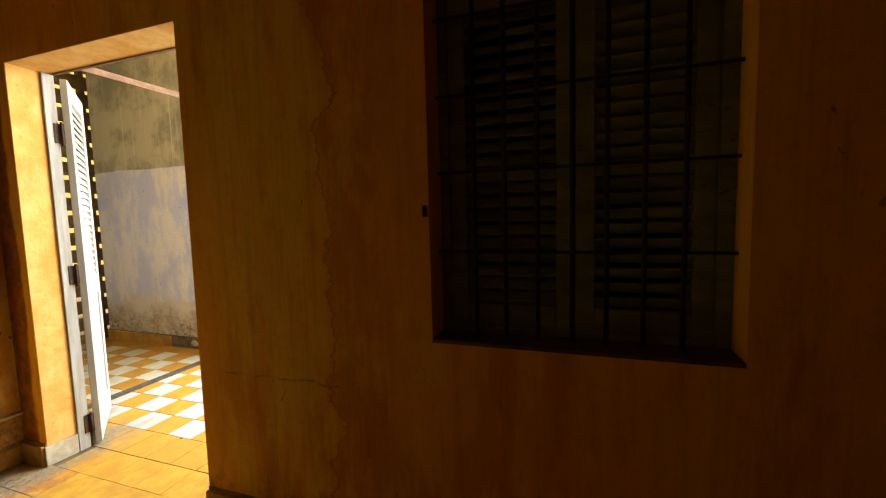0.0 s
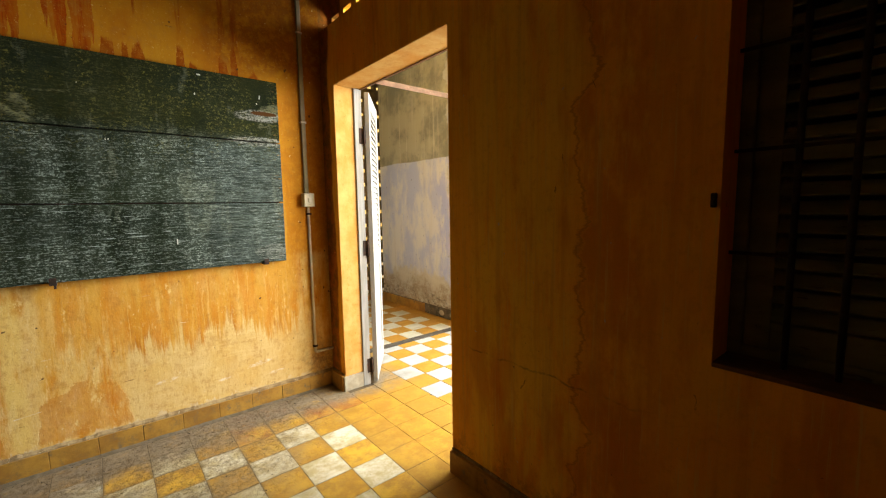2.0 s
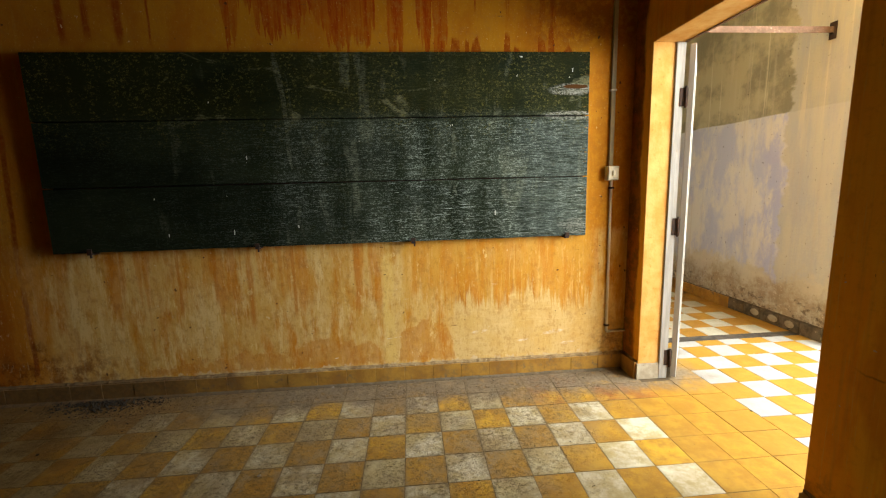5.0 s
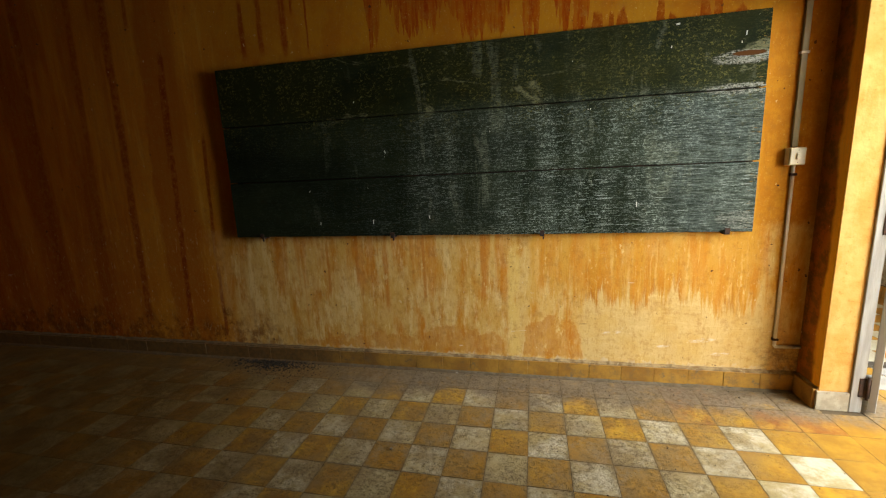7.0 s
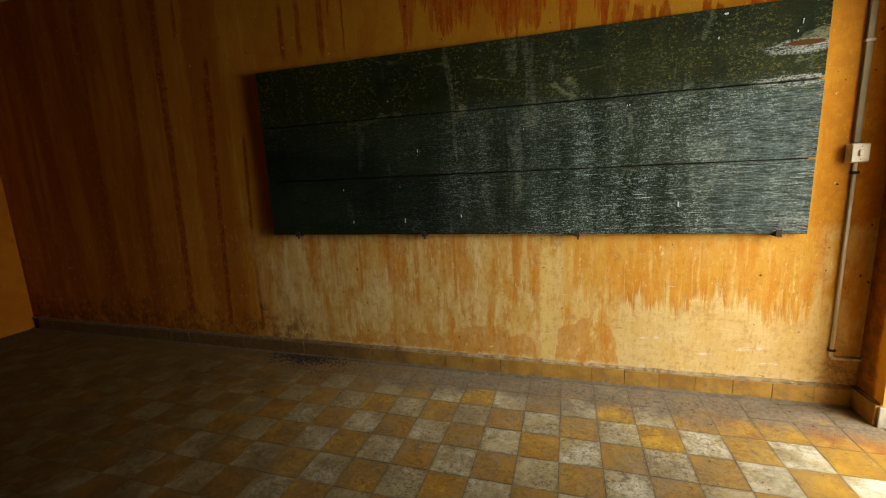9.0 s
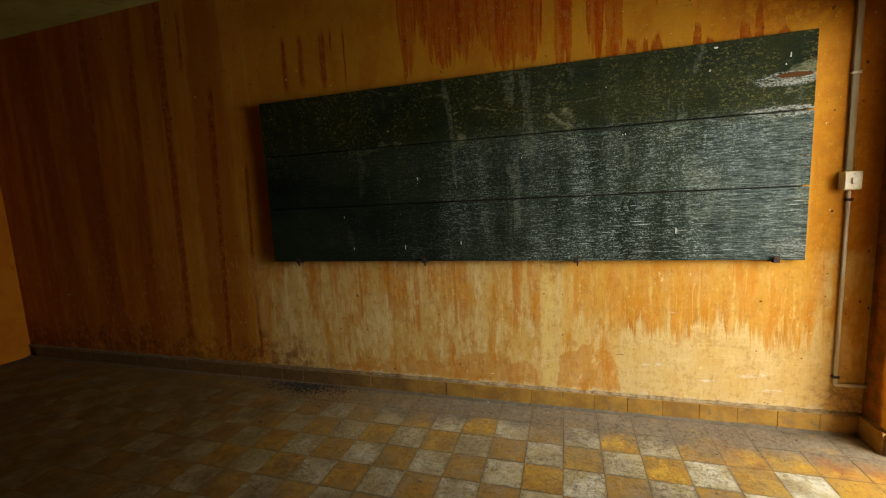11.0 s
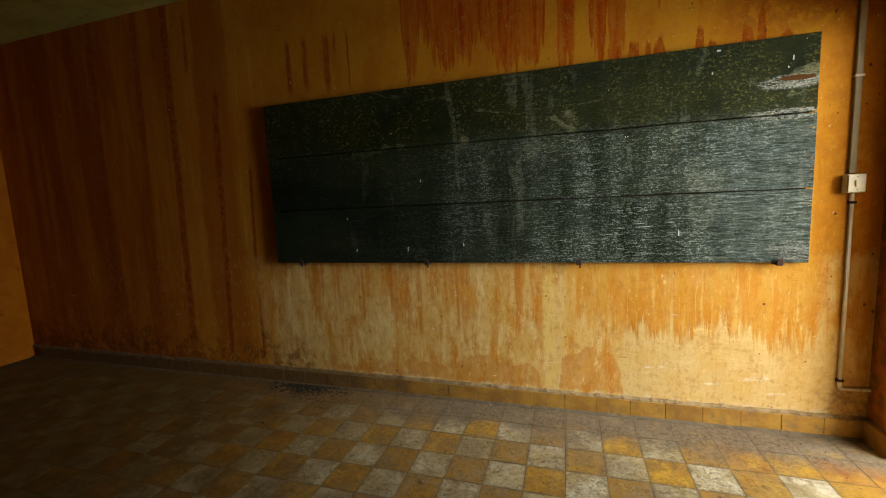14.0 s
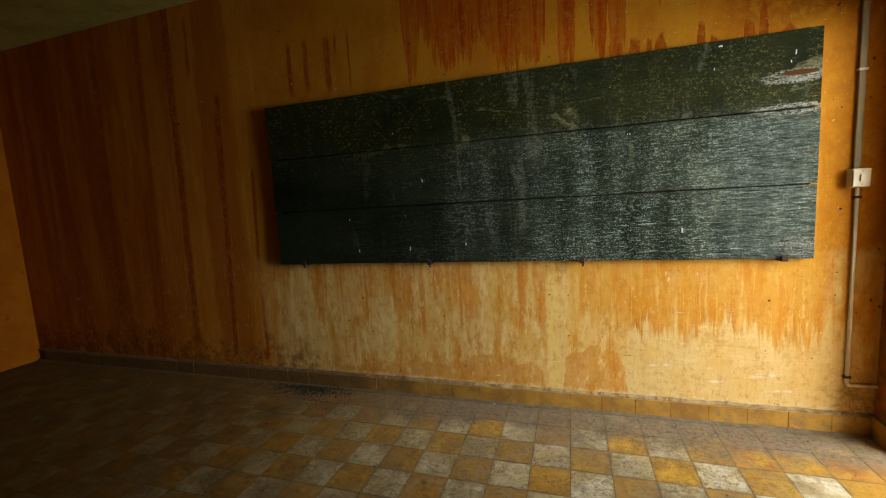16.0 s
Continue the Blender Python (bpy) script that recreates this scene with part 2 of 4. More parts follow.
    field = m.both(m.step(m.math("SUBTRACT", edge, wz), -0.03, 0.05), m.step(m.math("SUBTRACT", x, side), -0.02, 0.04), m.step(wx, 1.02, 0.96))
    c = m.mix(m.both(field, 0.88), c, m.mix(m.step(m.noise(p, 4, 6, 0.66), 0.38, 0.62), (0.67, 0.475, 0.190), (0.63, 0.405, 0.125)))
    brushed = m.both(field, m.step(m.noise(m.scaled(p, 2.5, 2.5, 16, (2, 5, 8)), 1.0, 7, 0.70, 0.8), 0.52, 0.64))
    c = m.mix(m.both(brushed, 0.32), c, (0.76, 0.58, 0.26))
    # a band of older, darker paint above the baseboard, broken into islands
    crest = profile(m, wx, -2.4, 0.0, ((-2.35, 0.02), (-2.15, 0.13), (-1.95, 0.22), (-1.80, 0.20), (-1.62, 0.25), (-1.48, 0.28), (-1.30, 0.24), (-1.10, 0.30), (-0.95, 0.34), (-0.80, 0.32), (-0.62, 0.31), (-0.57, 0.27), (-0.55, 0.0), (-0.455, 0.0), (-0.435, 0.30), (-0.36, 0.40), (-0.22, 0.44), (-0.13, 0.42), (-0.06, 0.26), (-0.03, 0.0)))
    ragged = m.math("MULTIPLY_ADD", m.noise(m.scaled(p, 8, 8, 7, (9, 1, 4)), 1.0, 8, 0.74), 0.36, m.math("ADD", z, -0.18))
    floor_line = m.math("MULTIPLY_ADD", m.noise(m.scaled(p, 10, 10, 2), 1.0, 5, 0.65), 0.10, 0.08)
    band = m.both(m.step(m.math("SUBTRACT", crest, ragged), -0.008, 0.012), m.step(m.math("SUBTRACT", wz, floor_line), -0.01, 0.012), m.step(m.noise(m.scaled(p, 12, 12, 8, (3, 3, 3)), 1.0, 7, 0.72), 0.34, 0.46), m.step(x, -2.4, -2.2), m.step(x, 0.0, -0.02))
    c = m.mix(m.both(band, 0.55), c, m.mix(m.step(m.noise(p, 13, 6, 0.7), 0.4, 0.6), (0.55, 0.225, 0.018), (0.46, 0.155, 0.010)))
    # bare lime just above the baseboard, chips and scratches
    lime = m.math("MULTIPLY_ADD", m.noise(m.scaled(p, 17, 17, 6), 1.0, 5, 0.7), 0.17, 0.050)
    c = m.mix(m.both(m.step(m.math("SUBTRACT", lime, z), -0.004, 0.006), m.step(m.noise(m.scaled(p, 9, 9, 9), 1.0, 6, 0.75), 0.40, 0.55), 0.75, m.step(x, -3.0, -2.0)), c, (0.64, 0.51, 0.31))
    for sx, sz, rx, rz in ((0.13, 0.33, 0.07, 0.016), (0.66, 0.30, 0.09, 0.018), (0.77, 0.215, 0.06, 0.014), (0.44, 0.25, 0.05, 0.012)):
        oval = m.math("ADD", m.math("POWER", m.math("DIVIDE", m.math("SUBTRACT", tight, sx), rx), 2.0), m.math("POWER", m.math("DIVIDE", m.math("SUBTRACT", m.math("MULTIPLY_ADD", x, -0.12, z), sz - 0.12 * sx), rz), 2.0))
        c = m.mix(m.both(m.step(oval, 1.0, 0.3), m.step(m.noise(m.scaled(p, 20, 20, 90), 1.0, 5, 0.7), 0.46, 0.58), 0.65), c, (0.74, 0.68, 0.56))
    scratch = m.both(m.step(m.noise(m.scaled(p, 5, 5, 38), 1.0, 3, 0.5, 0.6), 0.745, 0.765), m.step(z, 0.95, 0.6))
    c = m.mix(m.both(scratch, 0.8), c, (0.74, 0.66, 0.52))
    flake = m.step(m.noise(m.scaled(p, 12, 12, 5, (7, 7, 7)), 1.0, 8, 0.75), 0.62, 0.645)
    c = m.mix(m.both(flake, m.step(z, 1.1, 1.0), m.step(x, -2.9, -2.3), 0.6), c, (0.76, 0.58, 0.24))
    chips = m.step(m.noise(m.scaled(p, 1, 1, 0.7), 38, 3, 0.5), 0.735, 0.75)
    c = m.mix(m.both(chips, 0.8), c, (0.70, 0.54, 0.28))
    # Mottled grey-brown stain in the low corner, with the corner's shade painted in.
    corner_stain_shade = m.both(m.step(m.math("MULTIPLY_ADD", m.noise(p, 7, 6, 0.7), 0.4, x), 1.14, 1.28), m.step(m.math("MULTIPLY_ADD", m.noise(p, 6, 6, 0.7), -0.5, z), 0.22, -0.05))
    c = m.mix(m.both(corner_stain_shade, m.step(m.noise(p, 30, 7, 0.8), 0.36, 0.60), 0.8), c, (0.20, 0.12, 0.05))
    nicks = m.step(m.noise(m.scaled(p, 9, 9, 85, (1, 4, 2)), 1.0, 2, 0.4), 0.775, 0.79)
    c = m.mix(m.both(nicks, 0.7), c, (0.14, 0.06, 0.02))
    mould = m.math("MULTIPLY_ADD", m.noise(m.scaled(p, 3, 3, 1.4), 1.0, 6, 0.7), 0.70, 0.0)
    mould = m.both(m.step(m.math("SUBTRACT", mould, z), -0.05, 0.10), m.step(m.noise(p, 9, 8, 0.76), 0.40, 0.60), m.step(x, -1.9, -2.6))
    c = m.mix(m.both(mould, 0.78), c, (0.14, 0.038, 0.006))
    c = m.mix(m.both(m.step(mottle, 0.50, 0.68), 0.42), c, BROWN)
    rub = m.noise(m.scaled(p, 40, 40, 14, (2, 2, 2)), 1.0, 7, 0.75)
    c = m.mix(m.both(m.step(rub, 0.52, 0.64), 0.38), c, (0.38, 0.155, 0.022))
    c = m.mix(m.both(m.step(rub, 0.45, 0.33), m.step(z, 1.3, 0.9), 0.40), c, (0.76, 0.57, 0.25))
    c = m.mix(m.both(m.step(speck, 0.58, 0.70), 0.40), c, (0.30, 0.12, 0.02))
    c = m.mix(m.both(m.step(speck, 0.42, 0.30), 0.35), c, (0.74, 0.53, 0.18))
    spots = m.step(m.noise(m.scaled(p, 1, 1, 1, (5, 2, 1)), 27, 2, 0.4), 0.765, 0.78)
    c = m.mix(m.both(spots, 0.85), c, (0.09, 0.04, 0.02))
    relief = m.math("ADD", m.math("MULTIPLY", patchy, 0.6), m.math("MULTIPLY_ADD", m.math("ADD", sheet, band), 0.05, m.math("MULTIPLY", washed, 0.3)))
    return m.done(c, m.bump(m.noise(p, 90, 4, 0.6), 0.20, 0.004, m.bump(relief, 0.4, 0.012)))


def plain_plaster(name, along):
    """The same lime wash on the other walls; along is 0 for a wall along x, 1 along y."""
    m = Mat(name, 0.92, spec=0.05)
    p = m.place()
    u, z = m.axes(p)[along], m.axes(p)[2]
    c = m.mix(m.step(m.noise(p, 1.1, 4, 0.6), 0.35, 0.65), (0.87, 0.46, 0.040), (0.84, 0.36, 0.024))
    wobble = m.math("MULTIPLY_ADD", m.noise(m.scaled(p, 1.0, 1.0, 3.2), 1.0, 7, 0.66), 0.40, -1.66)
    worn = m.both(m.step(m.math("SUBTRACT", u, wobble), -0.02, 0.09), m.step(u, -0.80, -1.02), m.step(m.noise(m.scaled(p, 10, 10, 2), 1.0, 7, 0.72), 0.34, 0.56))
    c = m.mix(m.both(worn, 0.75), c, (0.86, 0.56, 0.06))
    seam = m.step(m.math("ABSOLUTE", m.math("SUBTRACT", u, wobble)), 0.011, 0.0)
    c = m.mix(m.both(seam, 0.55), c, (0.36, 0.11, 0.010))
    c = m.mix(m.both(m.step(m.math("SUBTRACT", wobble, u), 0.0, 0.02), m.step(u, -1.85, -1.6), m.step(m.noise(m.scaled(p, 6, 6, 3), 1.0, 6, 0.7), 0.36, 0.58), 0.6), c, (0.60, 0.17, 0.014))
    fine = m.noise(m.scaled(p, 22, 22, 0.8), 1.0, 5, 0.62)
    c = m.mix(m.both(m.step(fine, 0.5, 0.68), 0.28), c, (0.58, 0.22, 0.018))
    c = m.mix(m.both(m.step(fine, 0.46, 0.32), 0.4), c, (0.60, 0.34, 0.07))
    stain = m.step(m.noise(m.scaled(p, 3, 3, 0.9), 1.0, 5, 0.6), 0.52, 0.60)
    c = m.mix(m.both(stain, 0.40), c, (0.58, 0.17, 0.012))
    blotch = m.noise(m.scaled(p, 7, 7, 2.2, (4, 4, 4)), 1.0, 6, 0.66)
    c = m.mix(m.both(m.step(blotch, 0.50, 0.72), 0.45), c, (0.58, 0.17, 0.012))
    c = m.mix(m.both(m.step(blotch, 0.44, 0.32), 0.5), c, (0.88, 0.52, 0.07))
    scrape = m.step(m.noise(m.scaled(p, 16, 16, 7, (2, 8, 1)), 1.0, 4, 0.6, 1.5), 0.70, 0.72)
    c = m.mix(m.both(scrape, 0.6), c, (0.20, 0.06, 0.012))
    c = m.mix(m.both(m.step(m.noise(p, 26, 6, 0.75), 0.50, 0.68), 0.3), c, (0.56, 0.26, 0.03))
    hair = m.noise(m.scaled(p, 80, 80, 3), 1.0, 5, 0.7)
    c = m.mix(m.both(m.step(hair, 0.56, 0.68), 0.5), c, (0.74, 0.50, 0.13))
    # Rust and mould stain by the corner, deepened to paint in the strip's shade.
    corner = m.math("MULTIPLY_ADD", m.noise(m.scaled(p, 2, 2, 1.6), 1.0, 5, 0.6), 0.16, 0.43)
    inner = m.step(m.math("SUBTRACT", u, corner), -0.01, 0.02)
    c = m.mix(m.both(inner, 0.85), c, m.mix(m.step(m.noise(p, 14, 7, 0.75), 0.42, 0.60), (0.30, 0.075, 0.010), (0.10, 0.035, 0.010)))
    lowest = m.math("MULTIPLY_ADD", m.noise(m.scaled(p, 6, 6, 2), 1.0, 6, 0.7), 0.55, -0.05)
    c = m.mix(m.both(m.step(m.math("SUBTRACT", lowest, z), -0.02, 0.06), m.step(m.noise(p, 14, 6, 0.75), 0.42, 0.60), 0.45), c, (0.26, 0.10, 0.02))
    crack_line = m.math("MULTIPLY_ADD", m.noise(m.scaled(p, 5, 5, 0.1), 1.0, 5, 0.6), 0.09, 0.640)
    crack = m.step(m.math("ABSOLUTE", m.math("SUBTRACT", z, crack_line)), m.math("MULTIPLY_ADD", m.noise(m.scaled(p, 14, 14, 3), 1.0, 4, 0.7), 0.012, 0.001), 0.0)
    crack = m.both(crack, m.step(u, -1.75, -1.5), m.step(u, -0.85, -0.95))
    c = m.mix(m.both(crack, 0.55, m.step(m.noise(m.scaled(p, 9, 9, 1), 1.0, 5, 0.7), 0.35, 0.55)), c, (0.10, 0.045, 0.014))
    chips = m.step(m.noise(p, 33, 3, 0.5), 0.74, 0.755)
    c = m.mix(chips, c, (0.62, 0.46, 0.26))
    return m.done(c, plaster_relief(m, p))


def reveal_plaster():
    m = Mat("pale_ochre_plaster", 0.85, spec=0.2)
    p = m.place()
    c = m.mix(m.step(m.noise(p, 5, 5, 0.65), 0.38, 0.62), (0.55, 0.32, 0.085), (0.50, 0.24, 0.045))
    c = m.mix(m.both(m.step(m.noise(m.scaled(p, 7, 7, 3.5), 1.0, 7, 0.72), 0.46, 0.64), 0.40), c, (0.62, 0.42, 0.15))
    c = m.mix(m.both(m.step(m.noise(p, 40, 4, 0.6), 0.62, 0.68), 0.5), c, (0.42, 0.17, 0.03))
    return m.done(c, plaster_relief(m, p))


def grey_plaster():
    """Old distemper in the corridor: grey-blue to shoulder height, olive-grey above, crumbling at the foot."""
    m = Mat("grey_distemper", 0.88, spec=0.2)
    p = m.place()
    x, y, z = m.axes(p)
    bare = m.mix(m.step(m.noise(p, 2.5, 5, 0.65), 0.38, 0.62), (0.57, 0.52, 0.38), (0.47, 0.41, 0.28))
    blue = m.mix(m.step(m.noise(m.scaled(p, 3, 3, 1.5), 1.0, 6, 0.68), 0.42, 0.58), (0.62, 0.60, 0.55), (0.44, 0.46, 0.57))
    upper = m.mix(m.step(m.noise(p, 1.8, 6, 0.7), 0.42, 0.60), (0.40, 0.36, 0.23), (0.23, 0.215, 0.145))
    rim = m.math("MULTIPLY_ADD", m.noise(m.scaled(p, 1, 1, 2.2), 1.0, 7, 0.66), 0.60, 1.06)
    fringe = m.both(m.step(m.math("ABSOLUTE", m.math("SUBTRACT", m.math("SUBTRACT", y, rim), 0.09)), 0.16, 0.04), m.step(m.noise(m.scaled(p, 6, 6, 3), 1.0, 6, 0.7), 0.40, 0.56))
    blue = m.mix(m.both(fringe, 0.8), blue, (0.40, 0.42, 0.60))
    c = m.mix(m.step(m.math("MULTIPLY_ADD", m.noise(p, 3, 4), 0.05, z), 1.930, 1.945), blue, upper)
    clean = m.step(m.math("SUBTRACT", rim, y), -0.01, 0.03)
    c = m.mix(m.both(clean, 0.85), c, m.mix(m.step(m.noise(m.scaled(p, 9, 9, 1.2), 1.0, 6, 0.68), 0.40, 0.62), (0.49, 0.465, 0.355), (0.42, 0.41, 0.375)))
    pale_run = m.noise(m.vec(m.math("MULTIPLY", y, 17.0), 1.0, m.math("MULTIPLY", z, 0.35)), 1.0, 4, 0.55)
    c = m.mix(m.both(m.step(pale_run, 0.60, 0.66), m.step(z, 1.5, 2.0), 0.55), c, (0.60, 0.54, 0.38))
    low = m.math("MULTIPLY_ADD", m.noise(m.scaled(p, 2, 2, 2), 1.0, 6, 0.7), 1.3, -0.1)
    c = m.mix(m.both(m.step(m.math("SUBTRACT", low, z), -0.02, 0.12), 0.85), c, bare)
    rot = m.math("MULTIPLY_ADD", m.noise(m.scaled(p, 3.5, 3.5, 5), 1.0, 7, 0.75), 1.1, -0.30)
    rot = m.both(m.step(m.math("SUBTRACT", rot, z), 0.0, 0.08), m.step(m.noise(m.scaled(p, 1, 1, 1.4), 15, 8, 0.78), 0.47, 0.60))
    soak = m.math("MULTIPLY_ADD", m.noise(m.scaled(p, 2.5, 2.5, 2.5, (5, 3, 1)), 1.0, 7, 0.72), 1.0, -0.08)
    soak = m.both(m.step(m.math("SUBTRACT", soak, z), -0.04, 0.14), m.step(m.noise(p, 9, 8, 0.78), 0.36, 0.58))
    c = m.mix(m.both(soak, 0.65), c, (0.28, 0.175, 0.085))
    c = m.mix(m.both(soak, m.step(m.noise(m.scaled(p, 1, 1, 1.8, (1, 2, 3)), 20, 7, 0.78), 0.54, 0.60), 0.8), c, (0.62, 0.55, 0.42))
    c = m.mix(m.both(rot, 0.9), c, (0.12, 0.08, 0.045))
    streak = m.both(m.step(m.noise(m.scaled(p, 14, 14, 0.5), 1.0, 5, 0.6), 0.54, 0.66), 0.3)
    c = m.mix(streak, c, (0.48, 0.42, 0.32))
    c = m.mix(m.both(m.step(m.noise(p, 30, 4, 0.6), 0.66, 0.70), 0.7), c, (0.09, 0.07, 0.05))
    return m.done(c, m.bump(m.noise(p, 30, 6, 0.7), 0.35, 0.012, m.bump(m.math("ADD", rot, soak), 0.5, -0.014)))


def dusty_tile(name, base, dark, pits, amount, polish=0.56):
    """A cement floor tile: worn face, pits, and grey dust that thickens towards the board wall."""
    m = Mat(name, polish, spec=0.14)
    p = m.place()
    r = m.random()
    x, y, z = m.axes(p)
    own = m.vec(m.math("MULTIPLY", r, 37.0), m.math("MULTIPLY", r, 11.0), 0.0)
    n = m.node("ShaderNodeVectorMath", operation="ADD")
    m.put(n.inputs[0], p)
    m.put(n.inputs[1], own)
    q = n.outputs[0]
    c = m.mix(m.step(m.noise(q, 7, 6, 0.7), 0.36, 0.62), base, dark)
    dirty = m.step(m.math("MULTIPLY_ADD", m.noise(p, 3, 5, 0.7), 0.6, m.math("MULTIPLY_ADD", y, -0.9, x)), 1.35, 0.55)
    c = m.mix(m.both(m.step(r, 0.2, 1.0), m.math("MULTIPLY_ADD", dirty, 0.55, 0.25)), c, dark)
    c = m.mix(m.both(m.step(m.noise(q, 150, 4, 0.7), 0.40, 0.66), m.math("MULTIPLY_ADD", dirty, 0.25, 0.10)), c, (0.17, 0.12, 0.06))
    grime = m.both(m.step(m.noise(p, 2.6, 6, 0.7), 0.38, 0.66), amount, m.step(x, 1.5, 0.7), m.math("MULTIPLY_ADD", dirty, 0.75, 0.25))
    c = m.mix(grime, c, (0.26, 0.185, 0.09))
    # Trodden dirt on the far tiles, with the dimness there painted in.
    trodden_dim = m.both(m.step(m.math("MULTIPLY_ADD", m.noise(p, 1.4, 6, 0.70), 2.0, x), 0.2, -2.2), m.step(x, 1.2, 1.0))
    c = m.mix(m.both(trodden_dim, m.math("MULTIPLY_ADD", m.noise(q, 9, 6, 0.75), 0.5, 0.46)), c, m.mix(m.step(m.noise(p, 17, 6, 0.75), 0.4, 0.62), (0.088, 0.055, 0.018), (0.055, 0.034, 0.012)))
    rim = m.math("MULTIPLY_ADD", m.noise(m.scaled(p, 3, 3, 1), 1.0, 5, 0.65), -0.60, 0.57)
    dust = m.both(m.step(m.math("SUBTRACT", y, rim), -0.03, 0.15), m.step(m.math("MULTIPLY_ADD", m.noise(p, 4, 4), 0.5, x), 2.05, 1.75), m.step(m.noise(p, 13, 6, 0.75), 0.16, 0.50))
    dust = m.both(dust, m.math("MULTIPLY_ADD", trodden_dim, -0.72, 1.0))
    c = m.mix(m.both(dust, 0.92), c, m.mix(m.step(m.noise(p, 40, 6, 0.8), 0.42, 0.62), (0.23, 0.185, 0.130), (0.145, 0.112, 0.074)))
    pit = m.noise(m.scaled(q, 1, 1.3, 1), 34, 9, 0.88)
    pitted = m.both(m.step(pit, 0.49, 0.60), m.step(m.noise(q, 6, 5), 0.34, 0.54), pits, m.math("MULTIPLY_ADD", dirty, 0.85, 0.15))
    c = m.mix(m.both(pitted, 0.75), c, (0.125, 0.088, 0.040))
    c = m.mix(m.both(m.step(m.noise(q, 22, 7, 0.8), 0.52, 0.68), m.math("MULTIPLY_ADD", dirty, 0.25, 0.10)), c, (0.20, 0.14, 0.07))
    fine_pit = m.both(m.step(m.noise(q, 62, 7, 0.80), 0.52, 0.62), m.step(m.noise(q, 8, 5, 0.7), 0.32, 0.58), pits, dirty)
    c = m.mix(m.both(fine_pit, 0.75), c, (0.15, 0.105, 0.045))
    near = m.math("MINIMUM", m.math("PINGPONG", x, 0.1), m.math("PINGPONG", y, 0.1))
    worn_rim = m.step(m.math("MULTIPLY_ADD", m.noise(q, 19, 8, 0.80), -0.040, near), -0.004, -0.018)
    c = m.mix(m.both(worn_rim, m.less(trodden_dim), m.step(x, 1.2, 1.1), m.step(m.noise(p, 3.5, 4, 0.6), 0.30, 0.62), 0.65, m.math("MULTIPLY_ADD", dirty, 0.7, 0.3)), c, (0.19, 0.14, 0.078))
    bald = m.both(m.step(m.noise(q, 5, 7, 0.78), 0.52, 0.60), m.step(r, 0.35, 0.75), dirty, pits)
    c = m.mix(m.both(bald, 0.6), c, (0.30, 0.235, 0.14))
    soot = m.math("ADD", m.math("POWER", m.math("DIVIDE", m.math("ADD", x, 2.38), 0.30), 2.0), m.math("POWER", m.math("DIVIDE", m.math("SUBTRACT", y, 0.63), 0.13), 2.0))
    soot = m.step(m.math("MULTIPLY_ADD", m.noise(p, 18, 7, 0.8), 2.4, soot), 2.1, 1.1)
    c = m.mix(m.both(soot, 0.85), c, (0.022, 0.016, 0.010))
    # A further tint that paints the far floor dimmer.
    c = m.mix(m.both(trodden_dim, 0.9), c, (0.80, 0.62, 0.30), "MULTIPLY")
    grain = m.noise(q, 130, 3, 0.6)
    rough = m.math("ADD", m.both(m.step(m.noise(p, 6, 5, 0.6), 0.3, 0.7), 0.25), m.math("MULTIPLY_ADD", dust, 0.25, polish))
    return m.done(c, m.bump(grain, 0.12, 0.002, m.bump(m.math("ADD", pitted, m.math("MULTIPLY", fine_pit, 0.5)), 0.7, -0.005)), rough)


def simple(name, colour, second, scale=8.0, rough=0.7, metal=0.0, grain=(1, 1, 1), relief=0.3, third=None, spec=0.3):
    m = Mat(name, rough, metal, spec)
    p = m.place()
    c = m.mix(m.step(m.noise(m.scaled(p, *grain), scale, 5, 0.65), 0.38, 0.64), colour, second)
    if third:
        c = m.mix(m.step(m.noise(m.scaled(p, *grain, (3, 5, 7)), scale * 3.1, 5, 0.7), 0.60, 0.68), c, third)
    return m.done(c, m.bump(m.noise(m.scaled(p, *grain), scale * 6, 5, 0.65), relief, 0.004))


def soiled(name, colour, second, third, scale, rough):
    """Skirting and mortar, browned with dirt and painted darker to imitate the dim far part of the room."""
    m = Mat(name, rough, spec=0.25)
    p = m.place()
    x = m.axes(p)[0]
    c = m.mix(m.step(m.noise(p, scale, 6, 0.7), 0.38, 0.64), colour, second)
    c = m.mix(m.step(m.noise(m.scaled(p, 1, 1, 1, (3, 5, 7)), scale * 3.1, 5, 0.7), 0.58, 0.68), c, third)
    # Brown crust and painted dimness, both growing towards the far end.
    crust_and_dim = m.step(m.math("MULTIPLY_ADD", m.noise(p, 3.0, 7, 0.75), 3.0, x), 0.9, -0.9)
    c = m.mix(m.both(crust_and_dim, 0.85), c, m.mix(m.step(m.noise(p, 30, 5, 0.7), 0.4, 0.6), (0.085, 0.050, 0.020), (0.14, 0.075, 0.025)))
    c = m.mix(m.both(m.step(m.noise(p, 11, 7, 0.8), 0.50, 0.66), 0.6), c, (0.16, 0.105, 0.05))
    return m.done(c, m.bump(m.noise(p, scale * 6, 5, 0.65), 0.35, 0.005))


